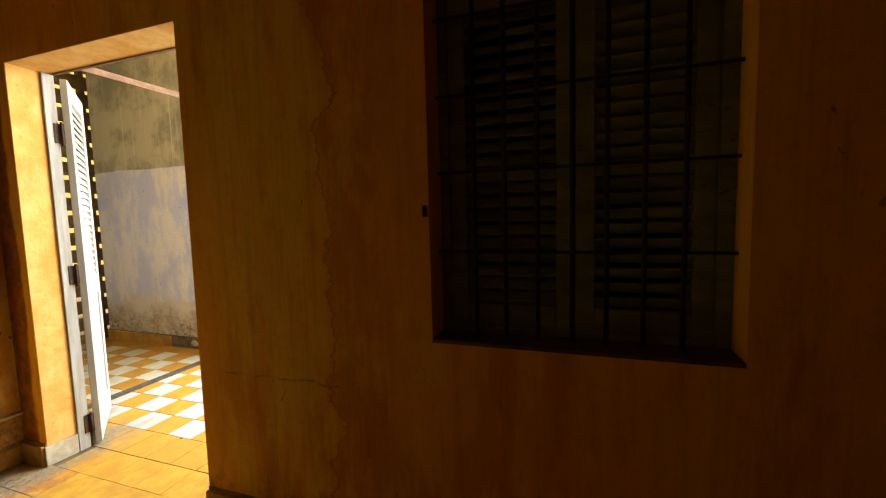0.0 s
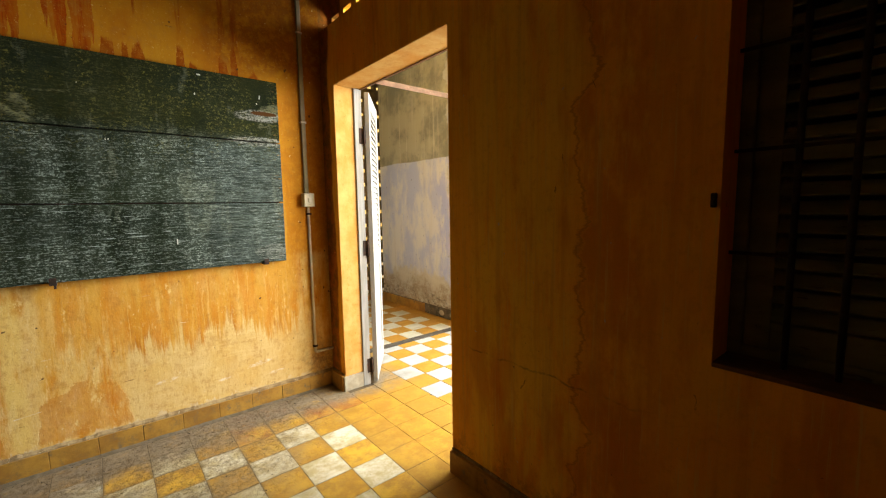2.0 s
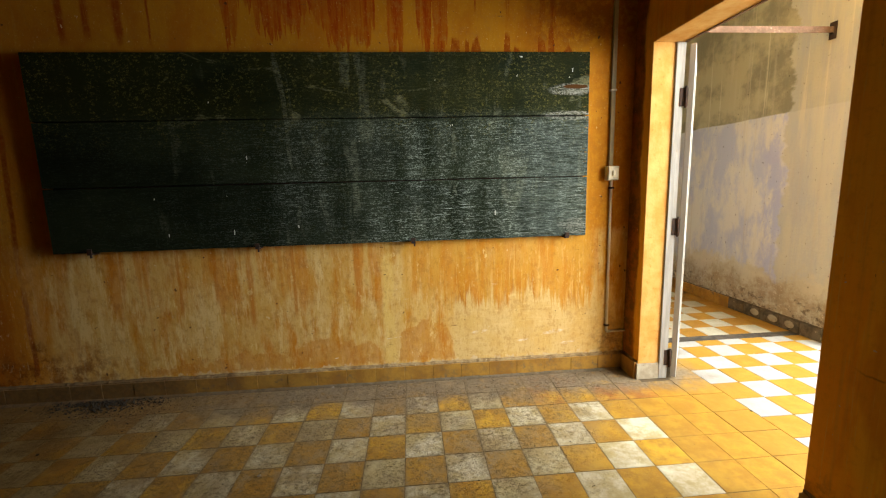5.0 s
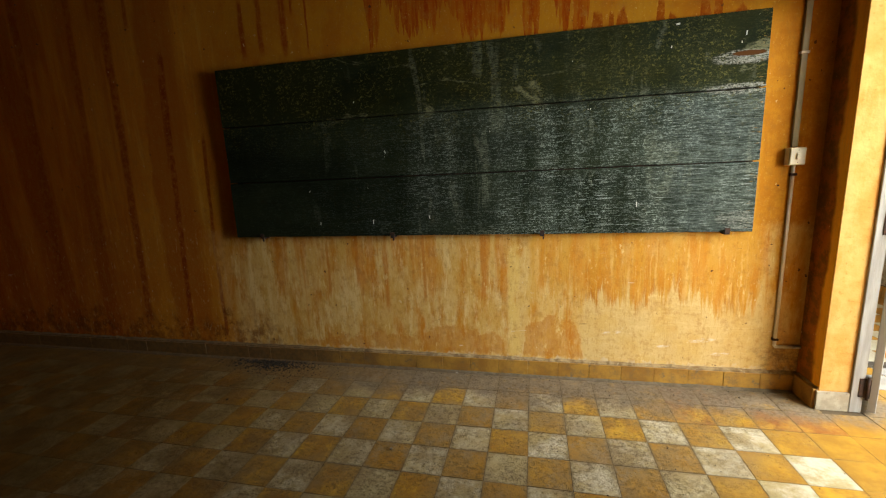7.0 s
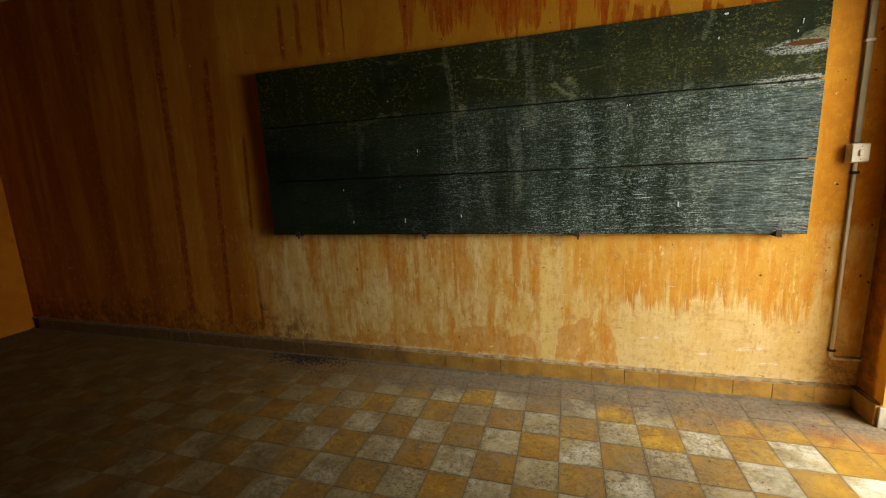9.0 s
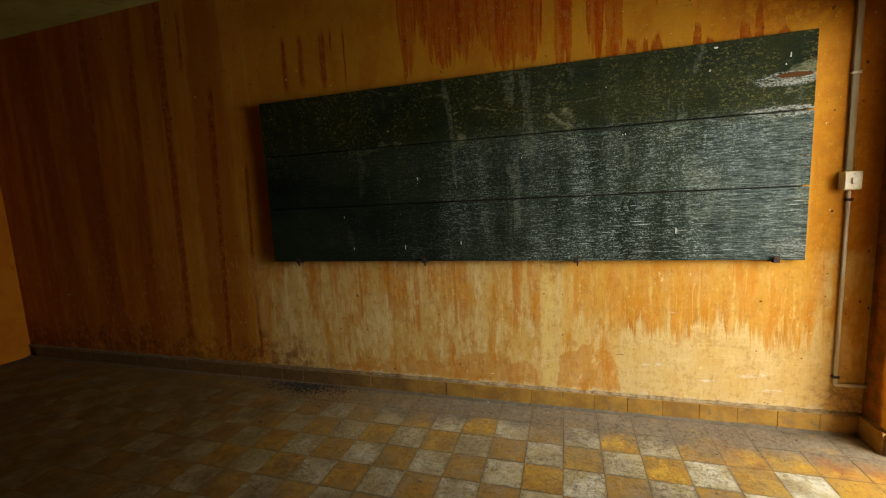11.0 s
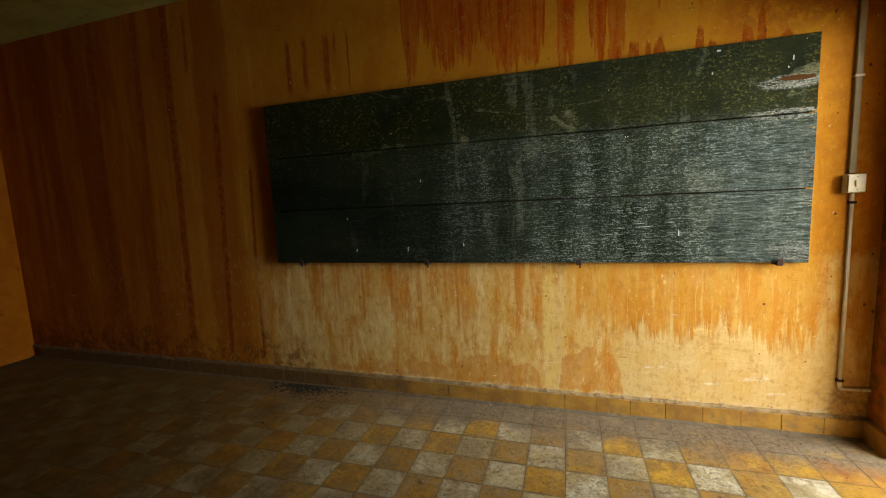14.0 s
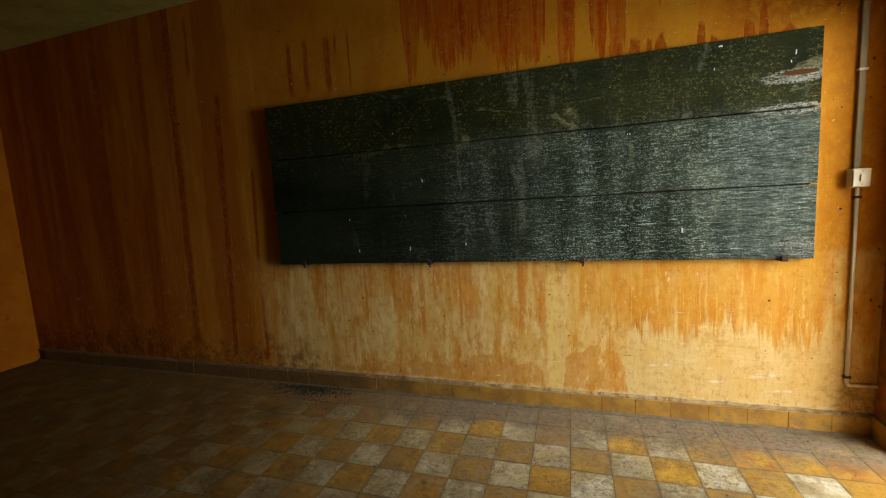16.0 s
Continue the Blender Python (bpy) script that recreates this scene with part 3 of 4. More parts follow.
def chalkboard_paint():
    """Dark green board paint, dry and rubbed: chalk dust lies along the grain."""
    m = Mat("chalkboard_paint", 0.8, spec=0.06)
    p = m.place()
    x, y, z = m.axes(p)
    c = m.mix(m.step(m.noise(m.scaled(p, 1.2, 1, 4), 1.0, 5, 0.6), 0.35, 0.65), (0.006, 0.009, 0.003), (0.015, 0.020, 0.008))
    upper = m.step(z, 1.74, 1.86)
    c = m.mix(m.both(upper, m.step(m.noise(m.scaled(p, 2, 1, 3), 1.0, 4), 0.30, 0.6), 0.7), c, (0.020, 0.021, 0.004))
    grain = m.noise(m.scaled(p, 13, 1, 190), 1.0, 6, 0.66)
    fleck = m.noise(m.scaled(p, 48, 1, 210), 1.0, 6, 0.74)
    cross = m.noise(m.scaled(p, 120, 1, 110), 1.0, 6, 0.78)
    rubbed = m.noise(m.scaled(p, 2.6, 1, 3.0), 1.0, 6, 0.66)
    swathe = m.noise(m.scaled(p, 6.5, 1, 0.9, (2, 0, 5)), 1.0, 5, 0.6)
    along = profile(m, m.math("MULTIPLY_ADD", rubbed, 0.5, m.math("ADD", x, -0.25)), -2.7, 0.9, ((-2.6, 0.05), (-1.8, 0.08), (-1.35, 0.16), (-1.00, 0.42), (-0.55, 0.85), (-0.2, 1.0), (0.25, 0.95), (0.50, 0.78), (0.88, 0.60)))
    lower = m.math("MULTIPLY_ADD", upper, -0.78, 1.0)
    amount = m.both(along, lower, m.math("MULTIPLY_ADD", m.step(swathe, 0.36, 0.62), 0.55, 0.45), m.math("MULTIPLY_ADD", m.step(rubbed, 0.32, 0.62), 0.55, 0.45))
    weave = m.math("MULTIPLY_ADD", grain, 0.24, m.math("MULTIPLY_ADD", fleck, 0.38, m.math("MULTIPLY", cross, 0.38)))
    c = m.mix(m.both(along, lower, m.step(swathe, 0.28, 0.66), 0.16), c, (0.17, 0.205, 0.155))
    even = m.both(m.step(x, 0.15, 0.6), m.step(z, 1.82, 1.70), m.step(grain, 0.30, 0.62))
    c = m.mix(m.both(even, 0.22), c, (0.26, 0.32, 0.30))
    chalk = m.both(m.step(weave, 0.505, 0.575), amount)
    c = m.mix(m.both(chalk, 0.85), c, m.mix(upper, (0.36, 0.42, 0.365), (0.24, 0.24, 0.11)))
    dark_grain = m.both(m.step(weave, 0.475, 0.42), m.step(x, -1.8, -0.8), 0.6)
    c = m.mix(dark_grain, c, (0.008, 0.013, 0.008))
    dash = m.both(m.step(m.noise(m.scaled(p, 9, 1, 230, (5, 0, 1)), 1.0, 4, 0.6), 0.63, 0.69), m.step(x, -1.4, -0.6), m.step(z, 1.5, 1.36), m.step(rubbed, 0.36, 0.52))
    c = m.mix(m.both(dash, 0.75), c, (0.42, 0.48, 0.45))
    olive = m.both(m.step(m.noise(m.scaled(p, 55, 1, 75), 1.0, 6, 0.8), 0.53, 0.63), m.step(m.noise(m.scaled(p, 7, 1, 2.5), 1.0, 5, 0.7), 0.38, 0.56), m.step(z, 1.50, 1.85))
    c = m.mix(m.both(olive, 0.7), c, (0.15, 0.140, 0.035))
    wipe = m.noise(m.scaled(p, 7, 1, 1.6, (1, 0, 1)), 1.0, 5, 0.6, 0.8)
    c = m.mix(m.both(m.step(wipe, 0.55, 0.63), m.step(m.noise(m.scaled(p, 1.6, 1, 2, (8, 0, 0)), 1.0, 3), 0.42, 0.54), m.step(fleck, 0.42, 0.56), m.step(x, -2.2, -1.4), 0.25), c, (0.27, 0.29, 0.20))
    swipe = m.noise(m.scaled(p, 1.8, 1, 5, (9, 0, 3)), 1.0, 5, 0.65, 1.2)
    c = m.mix(m.both(m.step(swipe, 0.58, 0.66), m.step(fleck, 0.38, 0.55), m.step(x, -2.3, -1.6), m.step(z, 1.72, 1.80), 0.5), c, (0.24, 0.24, 0.13))
    bare = m.both(m.step(x, 0.80, 0.858), m.step(m.noise(m.scaled(p, 22, 1, 120, (1, 0, 4)), 1.0, 4, 0.6), 0.60, 0.68))
    c = m.mix(m.both(bare, 0.85), c, (0.34, 0.20, 0.05))
    # torn knots near the ends and a worn strip on a joint
    wob = m.math("MULTIPLY_ADD", m.noise(m.scaled(p, 12, 1, 20), 1.0, 4, 0.65), 1.3, -0.65)

    def oval(cx, cz, rx, rz):
        a = m.math("POWER", m.math("ABSOLUTE", m.math("DIVIDE", m.math("SUBTRACT", x, cx), rx)), 2.0)
        b = m.math("POWER", m.math("ABSOLUTE", m.math("DIVIDE", m.math("SUBTRACT", z, cz), rz)), 2.0)
        return m.math("ADD", m.math("ADD", a, b), wob)

    for cx, cz, rx, rz, much in ((0.75, 1.948, 0.16, 0.038, 0.65), (0.74, 1.786, 0.19, 0.030, 0.6), (0.79, 1.065, 0.13, 0.055, 0.35)):
        ring = m.step(oval(cx, cz, rx, rz), 1.15, 0.55)
        c = m.mix(m.both(ring, m.step(weave, 0.45, 0.57), much), c, (0.42, 0.42, 0.36))
    slit = m.math("SUBTRACT", oval(0.768, 1.966, 0.085, 0.014), m.math("MULTIPLY", wob, 0.5))
    c = m.mix(m.step(slit, 1.1, 0.75), c, (0.075, 0.030, 0.008))
    nick = m.step(m.noise(m.scaled(p, 52, 1, 24, (2, 0, 9)), 1.0, 2, 0.4), 0.80, 0.81)
    c = m.mix(nick, c, (0.66, 0.64, 0.54))
    return m.done(c, m.bump(grain, 0.35, 0.004, m.bump(fleck, 0.2, 0.003)))


M_BOARD_WALL = board_wall_plaster()
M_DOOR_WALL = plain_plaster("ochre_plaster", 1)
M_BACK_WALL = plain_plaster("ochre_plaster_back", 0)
M_REVEAL = reveal_plaster()
M_GREY = grey_plaster()
M_CEILING = simple("dingy_whitewash", (0.42, 0.40, 0.10), (0.33, 0.31, 0.07), 3, 0.9, third=(0.24, 0.22, 0.07))
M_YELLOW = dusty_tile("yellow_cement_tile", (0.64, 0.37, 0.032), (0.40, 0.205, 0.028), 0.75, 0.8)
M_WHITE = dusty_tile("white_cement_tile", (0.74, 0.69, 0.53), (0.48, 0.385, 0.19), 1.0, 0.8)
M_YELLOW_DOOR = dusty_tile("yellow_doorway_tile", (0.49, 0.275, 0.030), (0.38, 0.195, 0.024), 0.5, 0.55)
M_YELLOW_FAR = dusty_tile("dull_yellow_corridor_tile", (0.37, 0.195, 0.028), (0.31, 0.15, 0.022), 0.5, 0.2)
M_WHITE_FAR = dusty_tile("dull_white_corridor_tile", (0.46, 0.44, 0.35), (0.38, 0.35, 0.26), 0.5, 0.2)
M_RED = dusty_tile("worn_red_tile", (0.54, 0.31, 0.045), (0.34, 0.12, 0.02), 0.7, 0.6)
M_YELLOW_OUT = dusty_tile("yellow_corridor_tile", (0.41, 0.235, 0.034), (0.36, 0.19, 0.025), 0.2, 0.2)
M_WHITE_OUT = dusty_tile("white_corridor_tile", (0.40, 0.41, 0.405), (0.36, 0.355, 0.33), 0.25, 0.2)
M_GROUT = simple("dirty_mortar", (0.075, 0.052, 0.028), (0.12, 0.085, 0.046), 9, 0.95, third=(0.045, 0.032, 0.018))
M_MORTAR = soiled("sandy_mortar", (0.36, 0.26, 0.13), (0.20, 0.125, 0.055), (0.46, 0.38, 0.24), 16, 0.95)
M_DUST = soiled("packed_grey_dust", (0.17, 0.13, 0.085), (0.11, 0.085, 0.05), (0.06, 0.045, 0.028), 19, 0.95)
M_BASE = soiled("yellow_skirting_tile", (0.42, 0.225, 0.035), (0.27, 0.13, 0.022), (0.20, 0.13, 0.06), 5, 0.6)
M_BASE_PALE = simple("pale_worn_skirting", (0.40, 0.35, 0.25), (0.30, 0.25, 0.17), 14, 0.9, third=(0.22, 0.17, 0.11))
M_BASE_GREY = simple("grey_bare_skirting", (0.14, 0.11, 0.07), (0.065, 0.05, 0.03), 12, 0.95, third=(0.36, 0.31, 0.22))
M_CHALK = chalkboard_paint()
M_IRON = simple("rusty_iron", (0.030, 0.020, 0.015), (0.065, 0.030, 0.016), 40, 0.75, 0.3)
M_RUST_BAR = simple("rust_red_bar", (0.15, 0.085, 0.05), (0.10, 0.055, 0.03), 18, 0.8, 0.0, third=(0.34, 0.26, 0.17))
M_WHITE_WOOD = simple("white_gloss_paint", (0.38, 0.37, 0.345), (0.31, 0.30, 0.265), 9, 0.55, grain=(1, 1, 0.2), third=(0.34, 0.30, 0.24))
M_GREY_WOOD = simple("weathered_door_paint", (0.36, 0.345, 0.31), (0.27, 0.25, 0.22), 16, 0.75, grain=(2, 2, 0.15), third=(0.28, 0.22, 0.16))
M_SHUTTER = simple("grey_shutter_paint", (0.26, 0.28, 0.19), (0.18, 0.19, 0.12), 14, 0.7, grain=(1, 0.3, 1), third=(0.10, 0.085, 0.06))
M_SILL = simple("dark_sill", (0.16, 0.075, 0.025), (0.09, 0.045, 0.018), 9, 0.85)
M_BLACK_IRON = simple("black_iron_bars", (0.022, 0.018, 0.015), (0.05, 0.03, 0.02), 30, 0.6, 0.5)
M_PLASTIC = simple("aged_cream_plastic", (0.66, 0.60, 0.42), (0.58, 0.51, 0.34), 20, 0.4, relief=0.05, spec=0.5)
M_PVC = simple("grey_conduit", (0.74, 0.70, 0.58), (0.60, 0.53, 0.40), 12, 0.5, grain=(1, 1, 0.3), relief=0.08)
M_CHALK_STICK = simple("chalk_white", (0.62, 0.62, 0.56), (0.50, 0.50, 0.44), 90, 0.95)
M_SOOT = simple("black_debris", (0.018, 0.014, 0.010), (0.05, 0.035, 0.02), 60, 0.95)
M_PEBBLE = simple("pale_crumb", (0.36, 0.32, 0.26), (0.22, 0.18, 0.13), 60, 0.95)
M_GUTTER = simple("dark_cement_strip", (0.045, 0.037, 0.028), (0.085, 0.07, 0.052), 16, 0.9)
M_PIERCED = simple("dark_pierced_blocks", (0.20, 0.14, 0.06), (0.13, 0.09, 0.04), 8, 0.9)
M_GROUND = simple("dry_yard", (0.42, 0.34, 0.22), (0.34, 0.27, 0.16), 0.6, 0.95)


# ---- building helpers ----
def add_box(bm, x0, x1, y0, y1, z0, z1, bevel=0.0, mat=0):
    made = bmesh.ops.create_cube(bm, size=1.0, matrix=Matrix.Translation(((x0 + x1) / 2, (y0 + y1) / 2, (z0 + z1) / 2)) @ Matrix.Diagonal((x1 - x0, y1 - y0, z1 - z0, 1)))
    faces = {f for v in made["verts"] for f in v.link_faces}
    for f in faces:
        f.material_index = mat
    if bevel:
        edges = {e for v in made["verts"] for e in v.link_edges}
        bmesh.ops.bevel(bm, geom=list(edges), offset=bevel, segments=2, affect="EDGES", profile=0.5)
    return bm


def boxes(*rows, bevel=0.0):
    bm = bmesh.new()
    for r in rows:
        add_box(bm, *r, bevel=bevel)
    return bm


def rod(points, radius, sides=10):
    """A round rod along a line of points."""
    bm = bmesh.new()
    for a, b in zip(points, points[1:]):
        a, b = Vector(a), Vector(b)
        way = b - a
        m = Matrix.Translation((a + b) / 2) @ way.to_track_quat("Z", "Y").to_matrix().to_4x4()
        bmesh.ops.create_cone(bm, cap_ends=True, segments=sides, radius1=radius, radius2=radius, depth=way.length, matrix=m)
    for q in points[1:-1]:
        bmesh.ops.create_uvsphere(bm, u_segments=sides, v_segments=6, radius=radius * 1.02, matrix=Matrix.Translation(q))
    return bm


def mesh_of(name, bm, *materials, smooth=False):
    me = bpy.data.meshes.new(name)
    bm.normal_update()
    bm.to_mesh(me)
    bm.free()
    for m in materials:
        me.materials.append(m)
    if smooth:
        for f in me.polygons:
            f.use_smooth = True
    return me


def structure(name, bm, material, label, category):
    return tagged(new(name, mesh_of(name, bm, material)), label, category, kind="structure")


def thing(name, at, label, category, group="", kind=""):
    e = new(name)
    e.empty_display_size = 0.1
    e.location = at
    return tagged(e, label, category, group, kind)


def base_of(ob):
    v = Vector((0, 0, 0))
    while ob:
        v += ob.location
        ob = ob.parent
    return v


def part(name, bm, material, parent, label="", smooth=False):
    """Links a bmesh, given in the place's own metres, as one mesh under a thing or a part."""
    bmesh.ops.translate(bm, vec=-base_of(parent), verts=bm.verts)
    ob = new(name, mesh_of(name, bm, material, smooth=smooth))
    ob.parent = parent
    return tagged(ob, label) if label else ob


def pieces(name, parent, me, places):
    for at, turn in places:
        ob = new(name, me)
        ob.parent = parent
        ob.location = Vector(at) - base_of(parent)
        ob.rotation_euler = turn


# ---- the room's plan ----
XD, XD2 = 1.19, 1.40      # door wall: inner and outer face
YB = 0.65                 # board wall
XW = -5.73                # far side wall
YS = -4.40                # wall behind
ZC = 3.07                 # ceiling
DOOR = (-0.755, 0.45, 2.19)
WIN = (-2.82, -1.878, 0.895, 2.19)
VENT = (-0.62, YB, 2.585, 2.95)
XG = 3.0                  # grey corridor wall
YE = 3.30                 # pierced end wall
ZK = 3.36                 # corridor ceiling

structure("wall_north", boxes((XW - 0.2, XD, YB, YB + 0.2, -0.1, ZC + 0.4)), M_BOARD_WALL,
          "ochre lime-washed plaster wall with red-brown rain stains behind the blackboard", "wall")
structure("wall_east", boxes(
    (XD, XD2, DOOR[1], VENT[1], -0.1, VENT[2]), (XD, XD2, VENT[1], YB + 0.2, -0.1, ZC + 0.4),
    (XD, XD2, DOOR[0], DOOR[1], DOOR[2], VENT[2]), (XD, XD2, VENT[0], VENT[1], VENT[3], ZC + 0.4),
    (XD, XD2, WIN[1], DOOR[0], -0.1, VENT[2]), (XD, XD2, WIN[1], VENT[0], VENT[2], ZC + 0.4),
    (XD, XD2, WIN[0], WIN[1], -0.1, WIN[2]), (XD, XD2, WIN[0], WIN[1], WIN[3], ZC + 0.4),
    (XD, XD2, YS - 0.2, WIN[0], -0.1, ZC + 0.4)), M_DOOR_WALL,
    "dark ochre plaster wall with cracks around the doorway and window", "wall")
# The ochre is mixed darker here, painting in the dim light on this wall.
structure("wall_west", boxes((XW - 0.2, XW, YS, YB, -0.1, ZC + 0.4)), simple("ochre_plaster_west_dimmed", (0.38, 0.120, 0.007), (0.31, 0.088, 0.005), 3, 0.92, third=(0.24, 0.065, 0.004), spec=0.04), "orange lime-washed plaster end wall of the classroom", "wall")
structure("wall_south", boxes((XW - 0.2, XD, YS - 0.2, YS, -0.1, ZC + 0.4)), M_BACK_WALL, "plain ochre plaster wall behind the room", "wall")
structure("ceiling", boxes((XW, XD, YS, YB, ZC, ZC + 0.15)), M_CEILING, "dingy greenish whitewashed ceiling", "ceiling")

# Lit plaster lining of the doorway.
trim = structure("trim_doorway", boxes(
    (XD + 0.002, 1.335, DOOR[1] - 0.004, DOOR[1], 0.115, DOOR[2]),
    (XD + 0.002, XD2 - 0.01, DOOR[0], DOOR[0] + 0.004, 0.0, DOOR[2]),
    (XD + 0.002, XD2 - 0.02, DOOR[0] + 0.004, DOOR[1] - 0.004, DOOR[2] - 0.004, DOOR[2])), M_REVEAL,
    "bright ochre plaster lining of the doorway", "door reveal")

# Corridor shell.
structure("wall_corridor", boxes((XG, XG + 0.2, 0.70, 2.84, -0.1, ZK)), M_GREY, "grey-blue distempered corridor wall, crumbling at the foot", "wall")
structure("wall_corridor_return", boxes((XG + 0.2, 3.7, 2.64, 2.84, -0.1, ZK), (3.5, 3.7, 2.84, YE, -0.1, ZK)), M_GREY, "dark plaster return beside the pierced wall", "wall")
structure("wall_corridor_inner", boxes((XD, XD2, YB + 0.2, YE, -0.1, ZK)), M_GREY, "corridor side of the classroom wall", "wall")
structure("ceiling_corridor", boxes((XD2, 3.7, -3.4, YE + 0.2, ZK, ZK + 0.15)), simple("corridor_whitewash", (0.72, 0.66, 0.46), (0.62, 0.56, 0.38), 3, 0.9), "whitewashed corridor ceiling", "ceiling")
# Unseen walls, added to box the window off from the corridor lamp.
for end_name, end_box in (("wall_light_block", (XD2, 2.62, -1.84, -1.78, -0.1, ZK)), ("wall_light_block_far", (XD2, 3.6, -3.4, -3.2, -0.1, ZK)), ("wall_light_block_side", (2.62, 2.7, -3.2, -1.78, -0.1, ZK))):
    structure(end_name, boxes(end_box), M_GREY, "unseen added wall that keeps corridor daylight off the window", "wall")
structure("ground", boxes((-60, 60, -60, 60, -0.5, -0.3)), M_GROUND, "dry earth yard outside the building", "ground")

# Added behind the pierced wall only to fill its holes with warm brightness.
structure("backdrop", boxes((-6, 14, 9.0, 9.3, -0.3, 9.0)), simple("warm_backdrop_wash", (0.84, 0.58, 0.19), (0.76, 0.50, 0.15), 0.8, 0.9),
          "added yellow wall that makes the pierced wall's holes glow warm", "backdrop")


# ---- floors ----
def tile_mesh(name, wx, wy, material, h=0.012, c=0.0006):
    """A flat tile with a chamfered rim."""
    v, f = [], []
    for dx, dy, z in ((wx / 2, wy / 2, -h), (wx / 2, wy / 2, -c), (wx / 2 - c, wy / 2 - c, 0.0)):
        v += [(-dx, -dy, z), (dx, -dy, z), (dx, dy, z), (-dx, dy, z)]
    for k in (0, 4):
        f += [(k + i, k + (i + 1) % 4, k + 4 + (i + 1) % 4, k + 4 + i) for i in range(4)]
    f.append((8, 9, 10, 11))
    me = bpy.data.meshes.new(name)
    me.from_pydata(v, [], f)
    me.materials.append(material)
    return me


def settle(rng, x, y):
    return (x, y, rng.uniform(-0.0006, 0.0005)), (rng.gauss(0, 0.0014), rng.gauss(0, 0.0014), rng.gauss(0, 0.004))


def room_colour(i, j):
    """Which tile lies at column i and row j: a plain yellow border round a checkerboard."""
    if j <= -3 or i >= 5:
        return "red" if (i, j) in ((2, -3), (3, -3), (3, -2), (5, -2)) else "door" if i >= 5 and j > -3 else "yellow"
    if (i, j) in ((2, -2), (4, -2)):
        return "red"
    return "white" if (i + j) % 2 == 0 else "yellow"


def floors():
    floor = structure("floor", boxes((XW, XD2, YS, YB, -0.1, -0.0014)), M_GROUT, "worn yellow and white checkerboard cement tile floor", "floor")
    hall = structure("floor_corridor", boxes((XD2, 3.7, -3.4, YE, -0.1, -0.0035)), M_GROUT, "clean yellow and white tiled corridor floor", "floor")
    rng = random.Random(4)
    side = 0.1978
    kinds = {"yellow": tile_mesh("floor_tile", side, side, M_YELLOW), "white": tile_mesh("floor_tile", side, side, M_WHITE), "red": tile_mesh("floor_tile", side, side, M_RED), "door": tile_mesh("floor_tile", side, side, M_YELLOW_DOOR)}
    flat = {k: tile_mesh("floor_tile", 0.1992, 0.1992, me.materials[0], c=0.0002) for k, me in kinds.items()}
    far = {"yellow": [], "white": [], "red": [], "door": []}
    for i in range(-29, 6):
        for j in range(-3, 20):
            x, y = 0.2 * i + 0.1, -0.2 * j - 0.1
            if x - 0.1 < XW or y - 0.1 < YS:
                continue
            what = room_colour(i, j)
            row = settle(rng, x, y)
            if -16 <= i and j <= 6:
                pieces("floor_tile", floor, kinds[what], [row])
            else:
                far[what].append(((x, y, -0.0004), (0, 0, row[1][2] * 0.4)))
    # tiles in the doorway
    for j in range(-2, 4):
        pieces("floor_tile", floor, kinds["door"], [settle(rng, 1.3, -0.2 * j - 0.1)])
    for what, rows in far.items():
        v, f = [], []
        src = flat[what]
        for at, turn in rows:
            k = len(v)
            m = pose(*at, *(math.degrees(a) for a in turn))
            v += [tuple(m @ q.co) for q in src.vertices]
            f += [tuple(k + n for n in poly.vertices) for poly in src.polygons]
        if v:
            me = bpy.data.meshes.new("far_floor_tiles")
            me.from_pydata(v, [], f)
            me.materials.append(src.materials[0])
            ob = new("far_floor_tiles", me)
            ob.parent = floor
            tagged(ob, "worn floor tiles in the dim part of the room", kind="stuff")
    # corridor
    side = 0.1945
    out_y, out_w = tile_mesh("corridor_tile", side, side, M_YELLOW_OUT), tile_mesh("corridor_tile", side, side, M_WHITE_OUT)
    far_y, far_w = tile_mesh("corridor_tile", side, side, M_YELLOW_FAR), tile_mesh("corridor_tile", side, side, M_WHITE_FAR)
    wide = tile_mesh("corridor_tile", 0.225, side, M_YELLOW_OUT)
    for i in range(-1, 7):
        for j in range(-6, 5):
            at = settle(rng, 1.63 + 0.2 * i + 0.1 - (0.014 if i < 0 else 0), (0.2 if i < 0 else 0.12) + 0.2 * j + 0.1)
            if i < 0:
                pieces("corridor_tile", hall, wide, [at])
                continue
            pieces("corridor_tile", hall, out_w if i >= 0 and (i + j) % 2 == 1 else out_y, [at])
        for j in range(0, 11):
            at = settle(rng, 1.63 + 0.2 * i + 0.1, 1.125 + 0.2 * j + 0.1)
            pieces("corridor_tile", hall, far_w if 0 <= i < 6 and (i + j) % 2 == 1 else far_y, [at])
    return floor, hall


